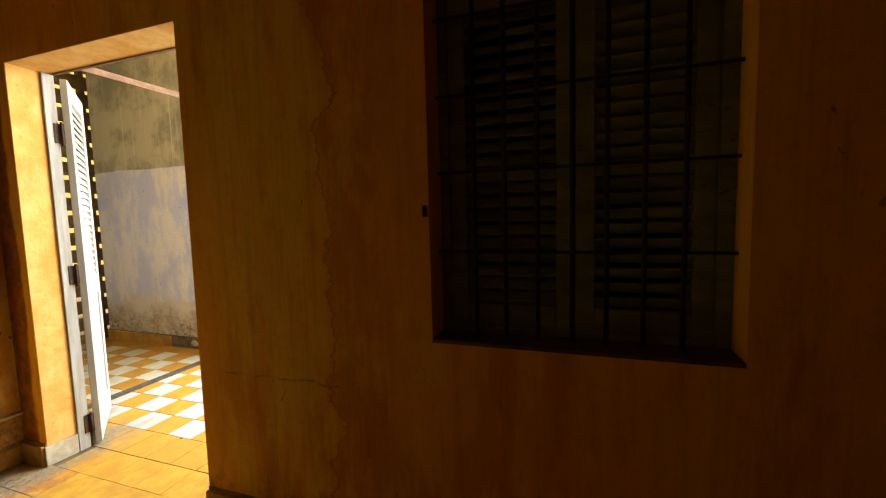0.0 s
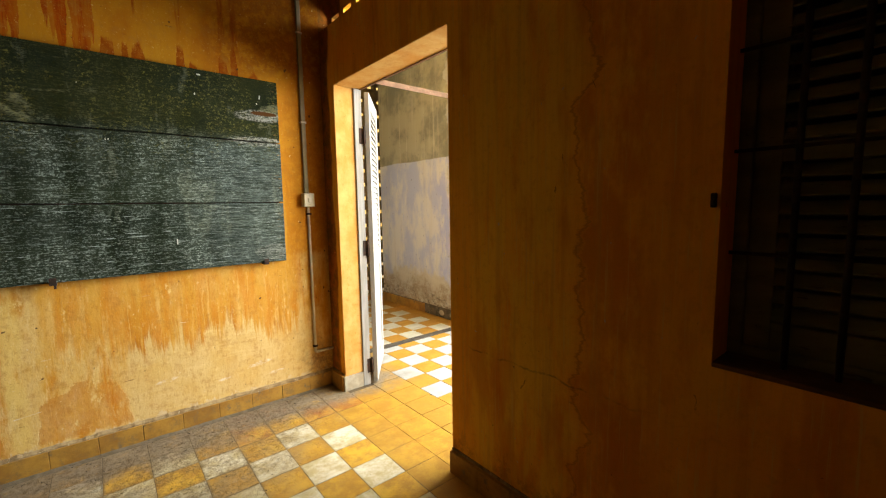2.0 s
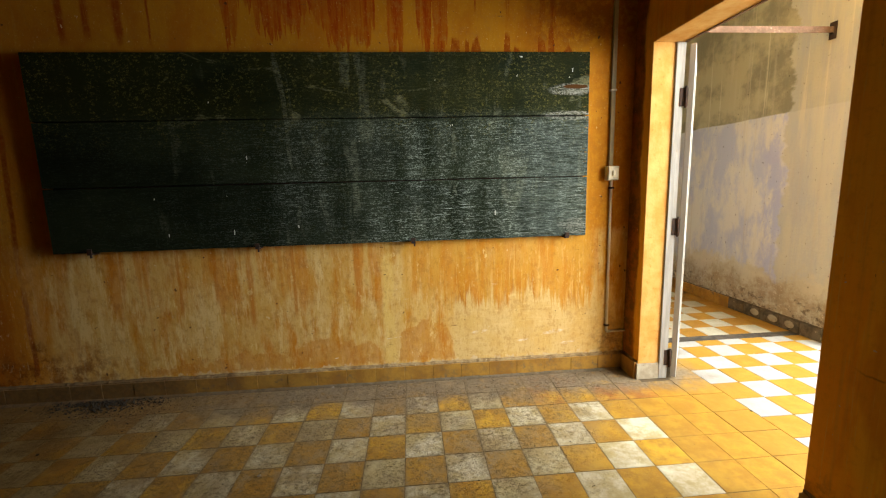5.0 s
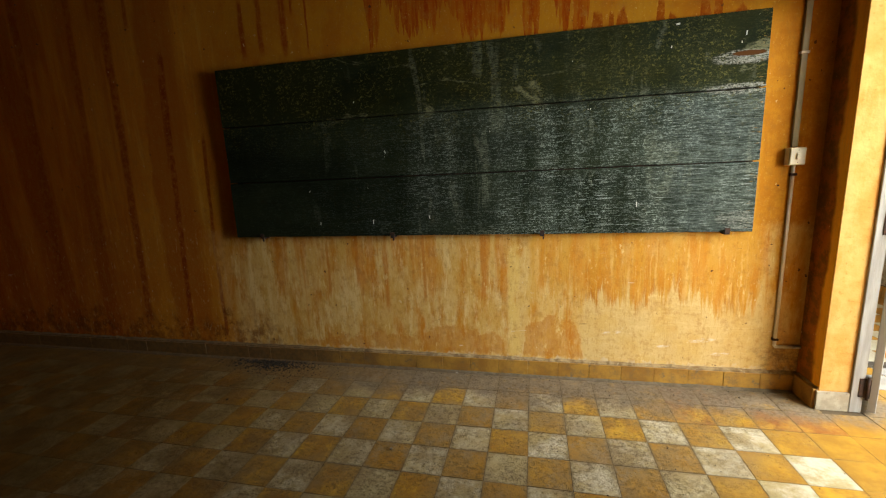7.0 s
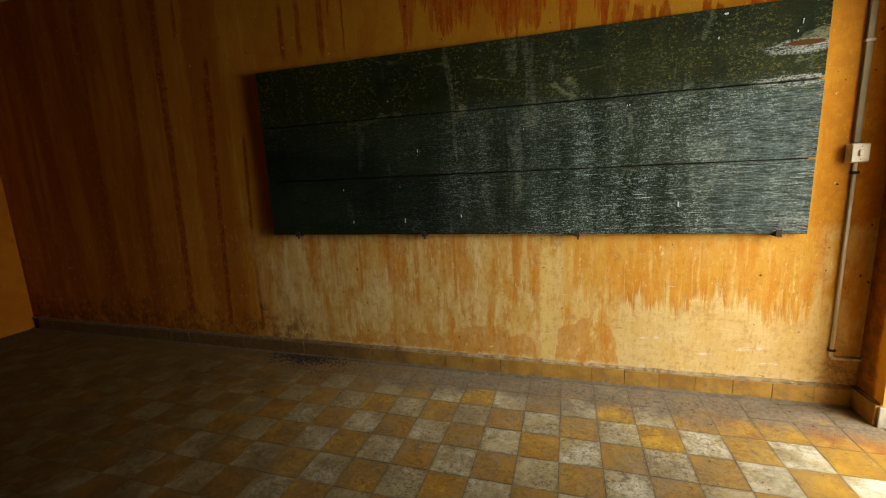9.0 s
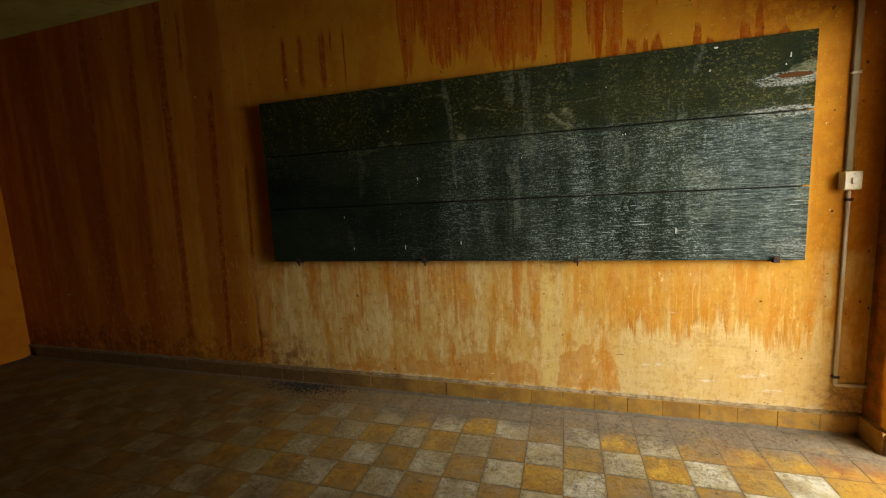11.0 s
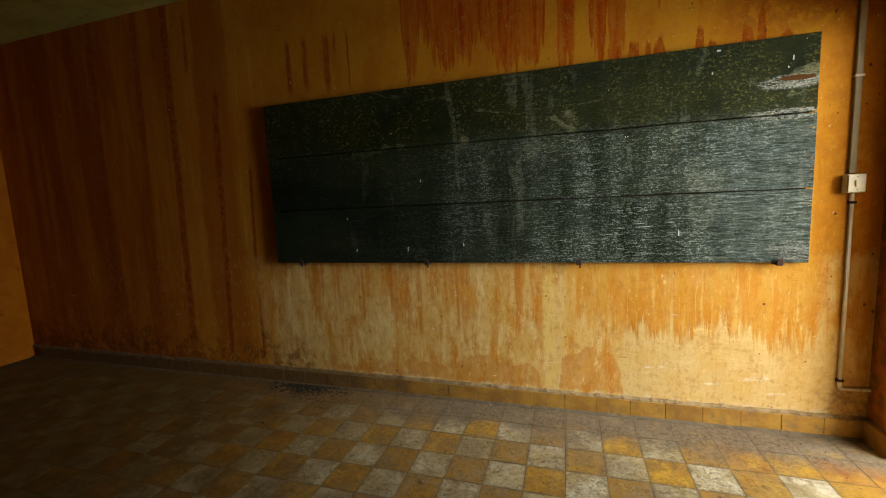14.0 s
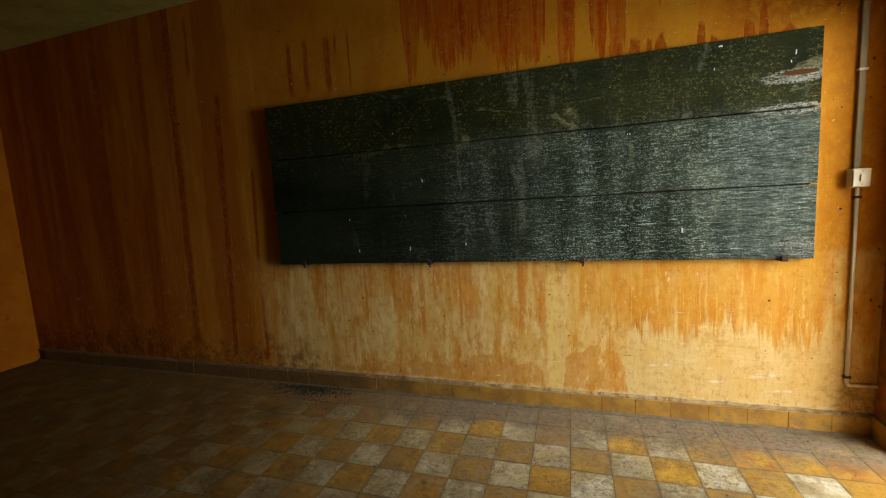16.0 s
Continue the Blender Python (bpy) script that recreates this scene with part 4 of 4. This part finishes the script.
# ---- skirting ----
def skirting():
    rng = random.Random(8)
    rail = structure("baseboard", boxes((XW, XD, YB - 0.008, YB, 0.0, 0.114)), M_MORTAR, "yellow tile baseboard along the blackboard wall", "baseboard")
    me = mesh_of("baseboard_tile", add_box(bmesh.new(), -0.0992, 0.0992, -0.011, 0.008, 0.0, 0.106, 0.002), M_BASE)
    bm = bmesh.new()
    steps, rows = 420, []
    for k in range(steps + 1):
        u = XW + (XD - XW) * k / steps
        lift = 0.5 + 0.5 * noise.noise((u * 9, 2, 0)) + 0.35 * noise.noise((u * 37, 5, 0))
        front, top = YB - 0.020 - 0.004 * noise.noise((u * 21, 0, 3)), 0.110 + 0.016 * lift
        rows.append([bm.verts.new((u, front, 0.103)), bm.verts.new((u, front + 0.004, top - 0.004)), bm.verts.new((u, YB - 0.004, top + 0.006 * lift)), bm.verts.new((u, YB + 0.002, top + 0.010))])
    for a, b in zip(rows, rows[1:]):
        for k in range(3):
            bm.faces.new((a[k], b[k], b[k + 1], a[k + 1]))
    part("mortar_ledge", bm, M_MORTAR, rail, "crumbling sandy mortar bead on top of the baseboard")
    bm, rows = bmesh.new(), []
    for k in range(steps + 1):
        u = XW + (XD - XW) * k / steps
        out = 0.020 + 0.012 * noise.noise((u * 7, 1, 4)) + 0.008 * noise.noise((u * 31, 3, 2))
        rows.append([bm.verts.new((u, YB - 0.030 - out, -0.002)), bm.verts.new((u, YB - 0.030 - out * 0.5, 0.0035)), bm.verts.new((u, YB - 0.020, 0.007 + out * 0.3))])
    for a, b in zip(rows, rows[1:]):
        for k in range(2):
            bm.faces.new((a[k], b[k], b[k + 1], a[k + 1]))
    part("dust_fillet", bm, M_DUST, rail, "grey dust and mortar packed along the foot of the baseboard")
    x = 1.09
    while x > XW + 0.1:
        pieces("baseboard_tile", rail, me, [((x, YB - 0.014 + rng.uniform(-0.001, 0.001), rng.uniform(0, 0.003)), (0, rng.gauss(0, 0.004), 0))])
        x -= 0.2
    side = structure("baseboard_door_wall", boxes((XD - 0.006, XD, WIN[0] - 0.4, DOOR[0], 0.0, 0.128), (XD - 0.006, XD, DOOR[1], YB - 0.022, 0.0, 0.128)), M_MORTAR,
                     "yellow tile baseboard beside the doorway", "baseboard")
    me2 = mesh_of("baseboard_tile", add_box(bmesh.new(), -0.011, 0.008, -0.0985, 0.0985, 0.0, 0.117, 0.003), M_BASE)
    for k in range(12):
        pieces("baseboard_tile", side, me2, [((XD - 0.014, DOOR[0] - 0.1 - 0.2 * k, 0.0), (0, 0, 0))])
    short = mesh_of("baseboard_tile", add_box(bmesh.new(), -0.011, 0.008, -0.088, 0.088, 0.0, 0.117, 0.003), M_BASE)
    pieces("baseboard_tile", side, short, [((XD - 0.014, DOOR[1] + 0.089, 0.0), (0, 0, 0))])
    ret = mesh_of("baseboard_tile", add_box(bmesh.new(), -0.078, 0.078, -0.008, 0.006, 0.0, 0.112, 0.003), M_BASE_PALE)
    pieces("baseboard_tile", side, ret, [((XD + 0.066, DOOR[1] - 0.006, 0.0), (0, 0, 0))])
    hall = structure("baseboard_corridor", boxes((XG - 0.006, XG, 0.70, 2.84, 0.0, 0.12)), M_GROUT, "corridor baseboard, part yellow tile, part broken grey mortar", "baseboard")
    good = mesh_of("baseboard_tile", add_box(bmesh.new(), -0.010, 0.008, -0.0985, 0.0985, 0.0, 0.115, 0.003), M_BASE)
    bad = mesh_of("baseboard_tile", add_box(bmesh.new(), -0.006, 0.008, -0.096, 0.096, 0.0, 0.112, 0.006), M_BASE_GREY)
    y = 2.74
    while y > 0.78:
        pieces("baseboard_tile", hall, good if y > 1.75 else bad, [((XG - 0.012, y, 0.0), (0, 0, 0))])
        y -= 0.2
    for y, half in ((1.50, 0.048), (1.30, 0.052), (1.13, 0.046)):
        bm = bmesh.new()
        bmesh.ops.create_uvsphere(bm, u_segments=14, v_segments=8, radius=1.0, matrix=Matrix.Translation((XG - 0.0185, y, 0.060)) @ Matrix.Diagonal((0.006, half, 0.033, 1)))
        part("mortar_pad", bm, M_BASE_PALE, hall, "pale mortar dab left where a tile came off", smooth=True)


# ---- blackboard ----
def blackboard():
    b = thing("blackboard", (-0.845, YB, 0.995), "long dark green plank chalkboard, chalk-worn, hung on the ochre wall", "blackboard")
    rng = random.Random(3)
    x0, x1 = -2.548, 0.862
    for z0, z1, sag in ((0.995, 1.390, 0.0), (1.397, 1.783, 0.001), (1.790, 2.178, -0.001)):
        bm = add_box(bmesh.new(), x0 + sag, x1 + sag, 0.600, 0.644, z0, z1)
        cuts = [e for e in bm.edges if abs(e.verts[0].co.x - e.verts[1].co.x) > 1]
        bmesh.ops.subdivide_edges(bm, edges=cuts, cuts=60, use_grid_fill=True)
        for v in bm.verts:
            v.co.z += 0.0022 * noise.noise((v.co.x * 2.2, z0 * 9, 0)) + 0.0012 * noise.noise((v.co.x * 14, v.co.z * 3, 4))
            v.co.y += 0.0025 * noise.noise((v.co.x * 0.9, z0 * 5, 9))
        sharp = [e for e in bm.edges if len(e.link_faces) == 2 and e.calc_face_angle() > 1.0]
        bmesh.ops.bevel(bm, geom=sharp, offset=0.0025, segments=1, affect="EDGES")
        part("plank", bm, M_CHALK, b)
    # Dark strips added behind the joints so that the gaps look shaded.
    for z in (1.3935, 1.7865):
        part("gap_shade", boxes((x0 + 0.03, x1 - 0.012, 0.6445, YB, z - 0.03, z + 0.03)), M_IRON, b, "added dark strip that makes the joint's gap look shaded")
    for x in (-2.323, -1.312, -0.314, 0.727):
        bm = bmesh.new()
        add_box(bm, x - 0.014, x + 0.014, 0.582, YB, 0.982, 0.991, 0.001)
        add_box(bm, x - 0.014, x + 0.014, 0.582, 0.589, 0.9905, 1.020, 0.001)
        if x < 0:
            add_box(bm, x + 0.002, x + 0.012, 0.580, 0.590, 0.964, 0.9825, 0.001)
        part("hook", bm, M_IRON, b, "rusty iron support hook")


NAILS = ((-4.086, 2.879), (-4.268, 2.823), (-4.136, 2.528), (-4.392, 2.531), (-2.382, 2.709), (0.985, 1.252))


# ---- chalk ticks on the board, nails in the wall ----
def small_marks():
    board = bpy.data.objects["blackboard"]
    for x, z, h, lean in ((-1.447, 1.094, 0.030, 3), (-1.046, 1.118, 0.020, -8), (0.236, 1.168, 0.030, 0), (0.409, 2.148, 0.008, 0), (0.382, 2.034, 0.012, 4), (-1.330, 1.557, 0.022, -6), (-1.846, 1.087, 0.018, 2), (0.746, 2.067, 0.024, 4)):
        wide = 0.018 if h < 0.01 else 0.005
        bm = add_box(bmesh.new(), -wide / 2, wide / 2, -0.0012, 0.0012, -h / 2, h / 2, 0.0006)
        bmesh.ops.transform(bm, matrix=pose(x, 0.5985, z, 0, lean, 0), verts=bm.verts)
        part("chalk_tick", bm, M_CHALK_STICK, board, "dry white chalk tick")
    for x, z in NAILS:
        n = thing("nail", (x, YB, z), "rusty nail stub in the plaster wall", "nail", "nails in the wall")
        part("shank", rod([(x, YB + 0.01, z), (x, YB - 0.010, z)], 0.0025, 6), M_IRON, n)
        part("head", rod([(x, YB - 0.010, z), (x, YB - 0.0125, z)], 0.0055, 8), M_IRON, n)


# ---- conduit and switch ----
def electrics():
    c = thing("conduit", (1.045, YB, 1.5), "thin greyish conduit running down the wall into the corner", "conduit")
    bm = add_box(bmesh.new(), 1.028, 1.058, YB - 0.018, YB, 1.458, ZC, 0.004)
    part("trunking", bm, simple("dirty_trunking", (0.36, 0.31, 0.19), (0.27, 0.22, 0.12), 12, 0.6, grain=(1, 1, 0.3), relief=0.08), c)
    part("pipe", rod([(1.050, YB - 0.010, 1.360), (1.053, YB - 0.010, 0.292), (1.062, YB - 0.010, 0.282), (1.150, YB - 0.010, 0.284), (XD, YB - 0.010, 0.284)], 0.0095), M_PVC, c, smooth=True)
    for z in (1.31, 0.33):
        part("clip", boxes((1.036, 1.068, YB - 0.022, YB, z - 0.007, z + 0.007), bevel=0.002), M_IRON, c, "small rusty pipe clip")
    for z in (2.55, 1.95):
        part("clip", boxes((1.022, 1.064, YB - 0.021, YB, z - 0.006, z + 0.006), bevel=0.002), M_PVC, c)
    s = thing("light_switch", (1.046, YB, 1.408), "cream plastic surface-mounted light switch on the wall", "light switch")
    part("box", add_box(bmesh.new(), 1.005, 1.086, 0.603, YB, 1.361, 1.456, 0.005), M_PLASTIC, s)
    part("cover", add_box(bmesh.new(), 1.009, 1.082, 0.597, 0.604, 1.365, 1.452, 0.003), M_PLASTIC, s)
    part("rocker", add_box(bmesh.new(), 1.036, 1.055, 0.589, 0.598, 1.392, 1.424, 0.003), M_PLASTIC, s)
    for z in (1.376, 1.441):
        part("screw", boxes((1.0435, 1.0475, 0.5955, 0.598, z - 0.002, z + 0.002)), M_IRON, s)


# ---- door ----
def louvre_leaf(leaf, width, height, material, slat_zones, thick=0.034, stile=0.075, rail=0.10, panel_top=0.0, bars=(), tilt=28, pitch=0.055, blade=0.068):
    """Parts of a louvred leaf, built along +x from its hinge, standing on z = 0, under the part leaf."""
    def lpart(name, bm, label=""):
        ob = new(name, mesh_of(name, bm, material))
        ob.parent = leaf
        return tagged(ob, label) if label else ob
    lpart("stile", add_box(bmesh.new(), 0, stile, -thick / 2, thick / 2, 0, height, 0.003))
    lpart("stile", add_box(bmesh.new(), width - stile, width, -thick / 2, thick / 2, 0, height, 0.003))
    for z0, z1 in bars:
        lpart("rail", add_box(bmesh.new(), stile, width - stile, -thick / 2 + 0.001, thick / 2 - 0.001, z0, z1, 0.003))
    if panel_top:
        lpart("panel", add_box(bmesh.new(), stile, width - stile, -0.007, 0.007, bars[0][1], panel_top, 0.002))
    me = mesh_of("slat", add_box(bmesh.new(), stile, width - stile, -0.004, 0.004, -blade / 2, blade / 2, 0.002), material)
    for z0, z1 in slat_zones:
        count = max(1, round((z1 - z0) / pitch))
        for k in range(count):
            ob = new("slat", me)
            ob.parent = leaf
            ob.location = (0, 0, z0 + (k + 0.5) * (z1 - z0) / count)
            ob.rotation_euler = (radians(tilt), 0, 0)


def door():
    d = thing("door_1", (1.42, 0.43, 0.0), "white louvred double-door leaf standing open into the corridor", "door", kind="structure")
    part("frame_post", add_box(bmesh.new(), 1.335, 1.394, 0.434, DOOR[1], 0.0, DOOR[2] - 0.004, 0.004), M_GREY_WOOD, d, "weathered grey-white timber door post")
    part("frame_head", add_box(bmesh.new(), 1.378, 1.398, DOOR[0] + 0.004, 0.434, DOOR[2] - 0.010, DOOR[2] - 0.0045, 0.002), M_SILL, d, "thin weathered edge strip under the lintel")
    turn = radians(53.8)
    leaf = new("leaf")
    leaf.parent = d
    leaf.location = (0.004, -0.017, 0.018)
    leaf.rotation_euler = (0, 0, turn)
    tagged(leaf, "white louvred door leaf, paint chalking")
    louvre_leaf(leaf, 0.575, 2.15, M_WHITE_WOOD, [(0.98, 2.05)], 0.034, 0.08, tilt=-24, pitch=0.042, blade=0.050, bars=[(0.0, 0.16), (0.86, 0.98), (2.05, 2.15)], panel_top=0.86)
    for z in (0.15, 1.05, 1.86):
        bm = bmesh.new()
        add_box(bm, -0.002, 0.024, -0.003, 0.003, -0.055, 0.055, 0.001)
        bmesh.ops.transform(bm, matrix=pose(1.391, 0.430, z, 0, 0, -25), verts=bm.verts)
        add_box(bm, 1.368, 1.392, 0.4305, 0.4338, z - 0.055, z + 0.055, 0.001)
        hinge = part("hinge", bm, M_IRON, d, "rusty iron hinge")
        part("pin", rod([(1.402, 0.424, z - 0.065), (1.402, 0.424, z + 0.065)], 0.0075, 8), M_IRON, hinge, smooth=True)


# ---- window ----
def window():
    y0, y1, z0, z1 = WIN
    w = thing("window_1", (1.3, (y0 + y1) / 2, z0), "barred window with closed grey louvred shutters", "window", kind="structure")
    part("window_sill", add_box(bmesh.new(), XD - 0.004, 1.33, y0, y1, z0 - 0.002, z0 + 0.012, 0.003), M_SILL, w, "dark stained sill")
    for ya, yb in ((y0, y0 + 0.045), (y1 - 0.035, y1)):
        part("window_frame", add_box(bmesh.new(), 1.315, 1.40, ya, yb, z0 + 0.012, z1, 0.003), M_SHUTTER, w)
    for za, zb in ((z0 + 0.012, z0 + 0.04), (z1 - 0.05, z1)):
        part("window_frame", add_box(bmesh.new(), 1.315, 1.40, y0 + 0.045, y1 - 0.035, za, zb, 0.003), M_SHUTTER, w)
    mid = -2.358
    h = z1 - 0.0505 - (z0 + 0.0405)
    for hinge, width, turn in ((y1 - 0.0355, y1 - 0.0355 - mid - 0.0008, -90), (y0 + 0.0455, mid - 0.0008 - y0 - 0.0455, 90)):
        leaf = new("shutter")
        leaf.parent = w
        leaf.location = Vector((1.350, hinge, z0 + 0.0405)) - w.location
        leaf.rotation_euler = (0, 0, radians(turn))
        tagged(leaf, "grey-painted louvred wooden shutter, closed")
        louvre_leaf(leaf, width, h, M_SHUTTER, [(0.075, 0.525), (0.575, h - 0.09)], 0.034, 0.062, tilt=-42, pitch=0.05, blade=0.046, bars=[(0.0, 0.075), (0.525, 0.575), (h - 0.09, h)])
    # Unseen strip added behind the shutters to stop light through their gap.
    part("slit_block", add_box(bmesh.new(), 1.368, 1.380, mid - 0.02, mid + 0.02, z0 + 0.041, z1 - 0.051, 0.003), M_SHUTTER, w)
    for y in (-2.021, -2.128, -2.238, -2.350, -2.456, -2.566, -2.677):
        part("bar", rod([(1.272, y, z0 + 0.012), (1.272, y, z1)], 0.008, 8), M_BLACK_IRON, w, smooth=True)
    for z in (1.21, 1.495, 1.765, 2.03):
        part("cross_bar", boxes((1.280, 1.286, y0, y1, z - 0.005, z + 0.005), bevel=0.001), M_BLACK_IRON, w)
    latch = thing("shutter_catch", (XD, -1.862, 1.362), "small rusty iron catch fixed beside the window", "catch")
    bm = add_box(bmesh.new(), XD - 0.012, XD, -1.871, -1.856, 1.340, 1.380, 0.004)
    add_box(bm, XD - 0.020, XD - 0.011, -1.868, -1.859, 1.350, 1.362, 0.002)
    part("plate", bm, M_IRON, latch)


# ---- pierced screens ----
def pierced(parent, name, axis, u0, u1, z0, z1, d0, d1, pu, pz, wu, wz, u_first, z_first, material):
    """A screen with through holes: rails between the rows and short webs between the holes; axis 0 runs along x, 1 along y."""
    def b(ua, ub, za, zb):
        return (ua, ub, d0, d1, za, zb) if axis == 0 else (d0, d1, ua, ub, za, zb)
    rows, z = [], z_first
    while z + wz / 2 < z1:
        rows.append(z)
        z += pz
    cols, u = [], u_first
    while u + wu / 2 < u1:
        cols.append(u)
        u += pu
    edge = z0
    for z in rows:
        part("course", boxes(b(u0, u1, edge, z - wz / 2)), material, parent)
        bm, left = bmesh.new(), u0
        for u in cols:
            add_box(bm, *b(left, u - wu / 2, z - wz / 2, z + wz / 2))
            left = u + wu / 2
        add_box(bm, *b(left, u1, z - wz / 2, z + wz / 2))
        part("webs", bm, material, parent)
        edge = z + wz / 2
    part("course", boxes(b(u0, u1, edge, z1)), material, parent)


def screens():
    s = thing("pierced_wall", (2.4, YE, 0.0), "dark pierced block wall closing the corridor, daylight in its small holes", "pierced wall", kind="structure")
    pierced(s, "pierced_wall", 0, XD2, 3.5, -0.05, ZK, YE, YE + 0.06, 0.15, 0.2063, 0.092, 0.056, 1.645, 0.035, M_PIERCED)
    v = thing("vent_block_screen", (1.31, 0.0, VENT[2]), "pierced ventilation blocks in the opening above the doorway", "vent", kind="structure")
    pierced(v, "vent", 1, VENT[0], VENT[1], VENT[2], VENT[3], 1.285, 1.335, 0.18, 0.40, 0.112, 0.062, -0.515, 2.672, M_DOOR_WALL)


# ---- corridor things ----
def corridor_things():
    structure("trim_gutter_strip", boxes((XD2, XG - 0.01, 1.025, 1.118, -0.0034, 0.004), bevel=0.002), M_GUTTER, "dark cement strip let into the corridor floor", "floor strip")
    bar = thing("iron_bar", (2.2, 1.05, 2.47), "rust-red flat iron bar spanning the corridor overhead", "iron bar")
    bm = add_box(bmesh.new(), XD2, XG, 1.03, 1.036, 2.445, 2.492, 0.001)
    add_box(bm, XD2, XG, 1.0362, 1.072, 2.486, 2.492, 0.001)
    part("angle", bm, M_RUST_BAR, bar)
    part("wall_plate", add_box(bmesh.new(), XG - 0.010, XG, 1.012, 1.068, 2.40, 2.53, 0.004), M_IRON, bar, "rusted wall plate")


# ---- crumbs and soot on the floor ----
def crumb(rng, size):
    bm = bmesh.new()
    bmesh.ops.create_icosphere(bm, subdivisions=1, radius=size)
    for v in bm.verts:
        v.co *= rng.uniform(0.6, 1.15)
        v.co.z *= 0.55
    low = min(v.co.z for v in bm.verts)
    bmesh.ops.translate(bm, vec=(0, 0, -low - 0.0006), verts=bm.verts)
    return bm


def debris():
    rng = random.Random(12)
    bm = bmesh.new()
    for k in range(900):
        if k < 600:
            x, y = rng.gauss(-2.38, 0.16), 0.618 - abs(rng.gauss(0, 0.07))
            s = rng.uniform(0.002, 0.008)
        else:
            x, y = rng.gauss(-2.22, 0.22), 0.60 - abs(rng.gauss(0, 0.14))
            s = rng.uniform(0.0015, 0.005)
        h = s * 0.5
        m = pose(x, y, h * 0.8, rng.uniform(0, 40), rng.uniform(0, 40), rng.uniform(0, 180))
        bmesh.ops.create_cube(bm, size=1.0, matrix=m @ Matrix.Diagonal((s * 1.6, s, h * 1.6, 1)))
    tagged(new("debris", mesh_of("debris", bm, M_SOOT)), "scatter of black soot and crumbs against the baseboard", "debris", kind="stuff")
    bm = bmesh.new()
    for k in range(420):
        x = rng.uniform(-4.5, 1.1)
        y = 0.625 - abs(rng.gauss(0, 0.10)) if k < 260 else rng.uniform(-0.7, 0.6)
        s = rng.uniform(0.001, 0.0035)
        m = pose(x, y, s * 0.25, 0, 0, rng.uniform(0, 180))
        bmesh.ops.create_cube(bm, size=1.0, matrix=m @ Matrix.Diagonal((s * 1.8, s, s * 0.7, 1)))
    tagged(new("grit", mesh_of("grit", bm, M_SOOT)), "fine dark grit lying on the tiles", "grit", kind="stuff")
    for x, y, s in ((-1.098, -0.257, 0.011), (-1.801, 0.146, 0.008), (-2.34, 0.049, 0.009), (-0.9, 0.59, 0.012), (1.62, -0.02, 0.008)):
        ob = new("pebble", mesh_of("pebble", crumb(rng, s), M_PEBBLE if s > 0.0105 else M_SOOT))
        ob.location = (x, y, 0.0)
        tagged(ob, "small loose crumb of mortar on the floor tile", "pebble", "crumbs on the floor")


blackboard()
small_marks()
electrics()
door()
window()
screens()
corridor_things()
debris()
skirting()
floors()
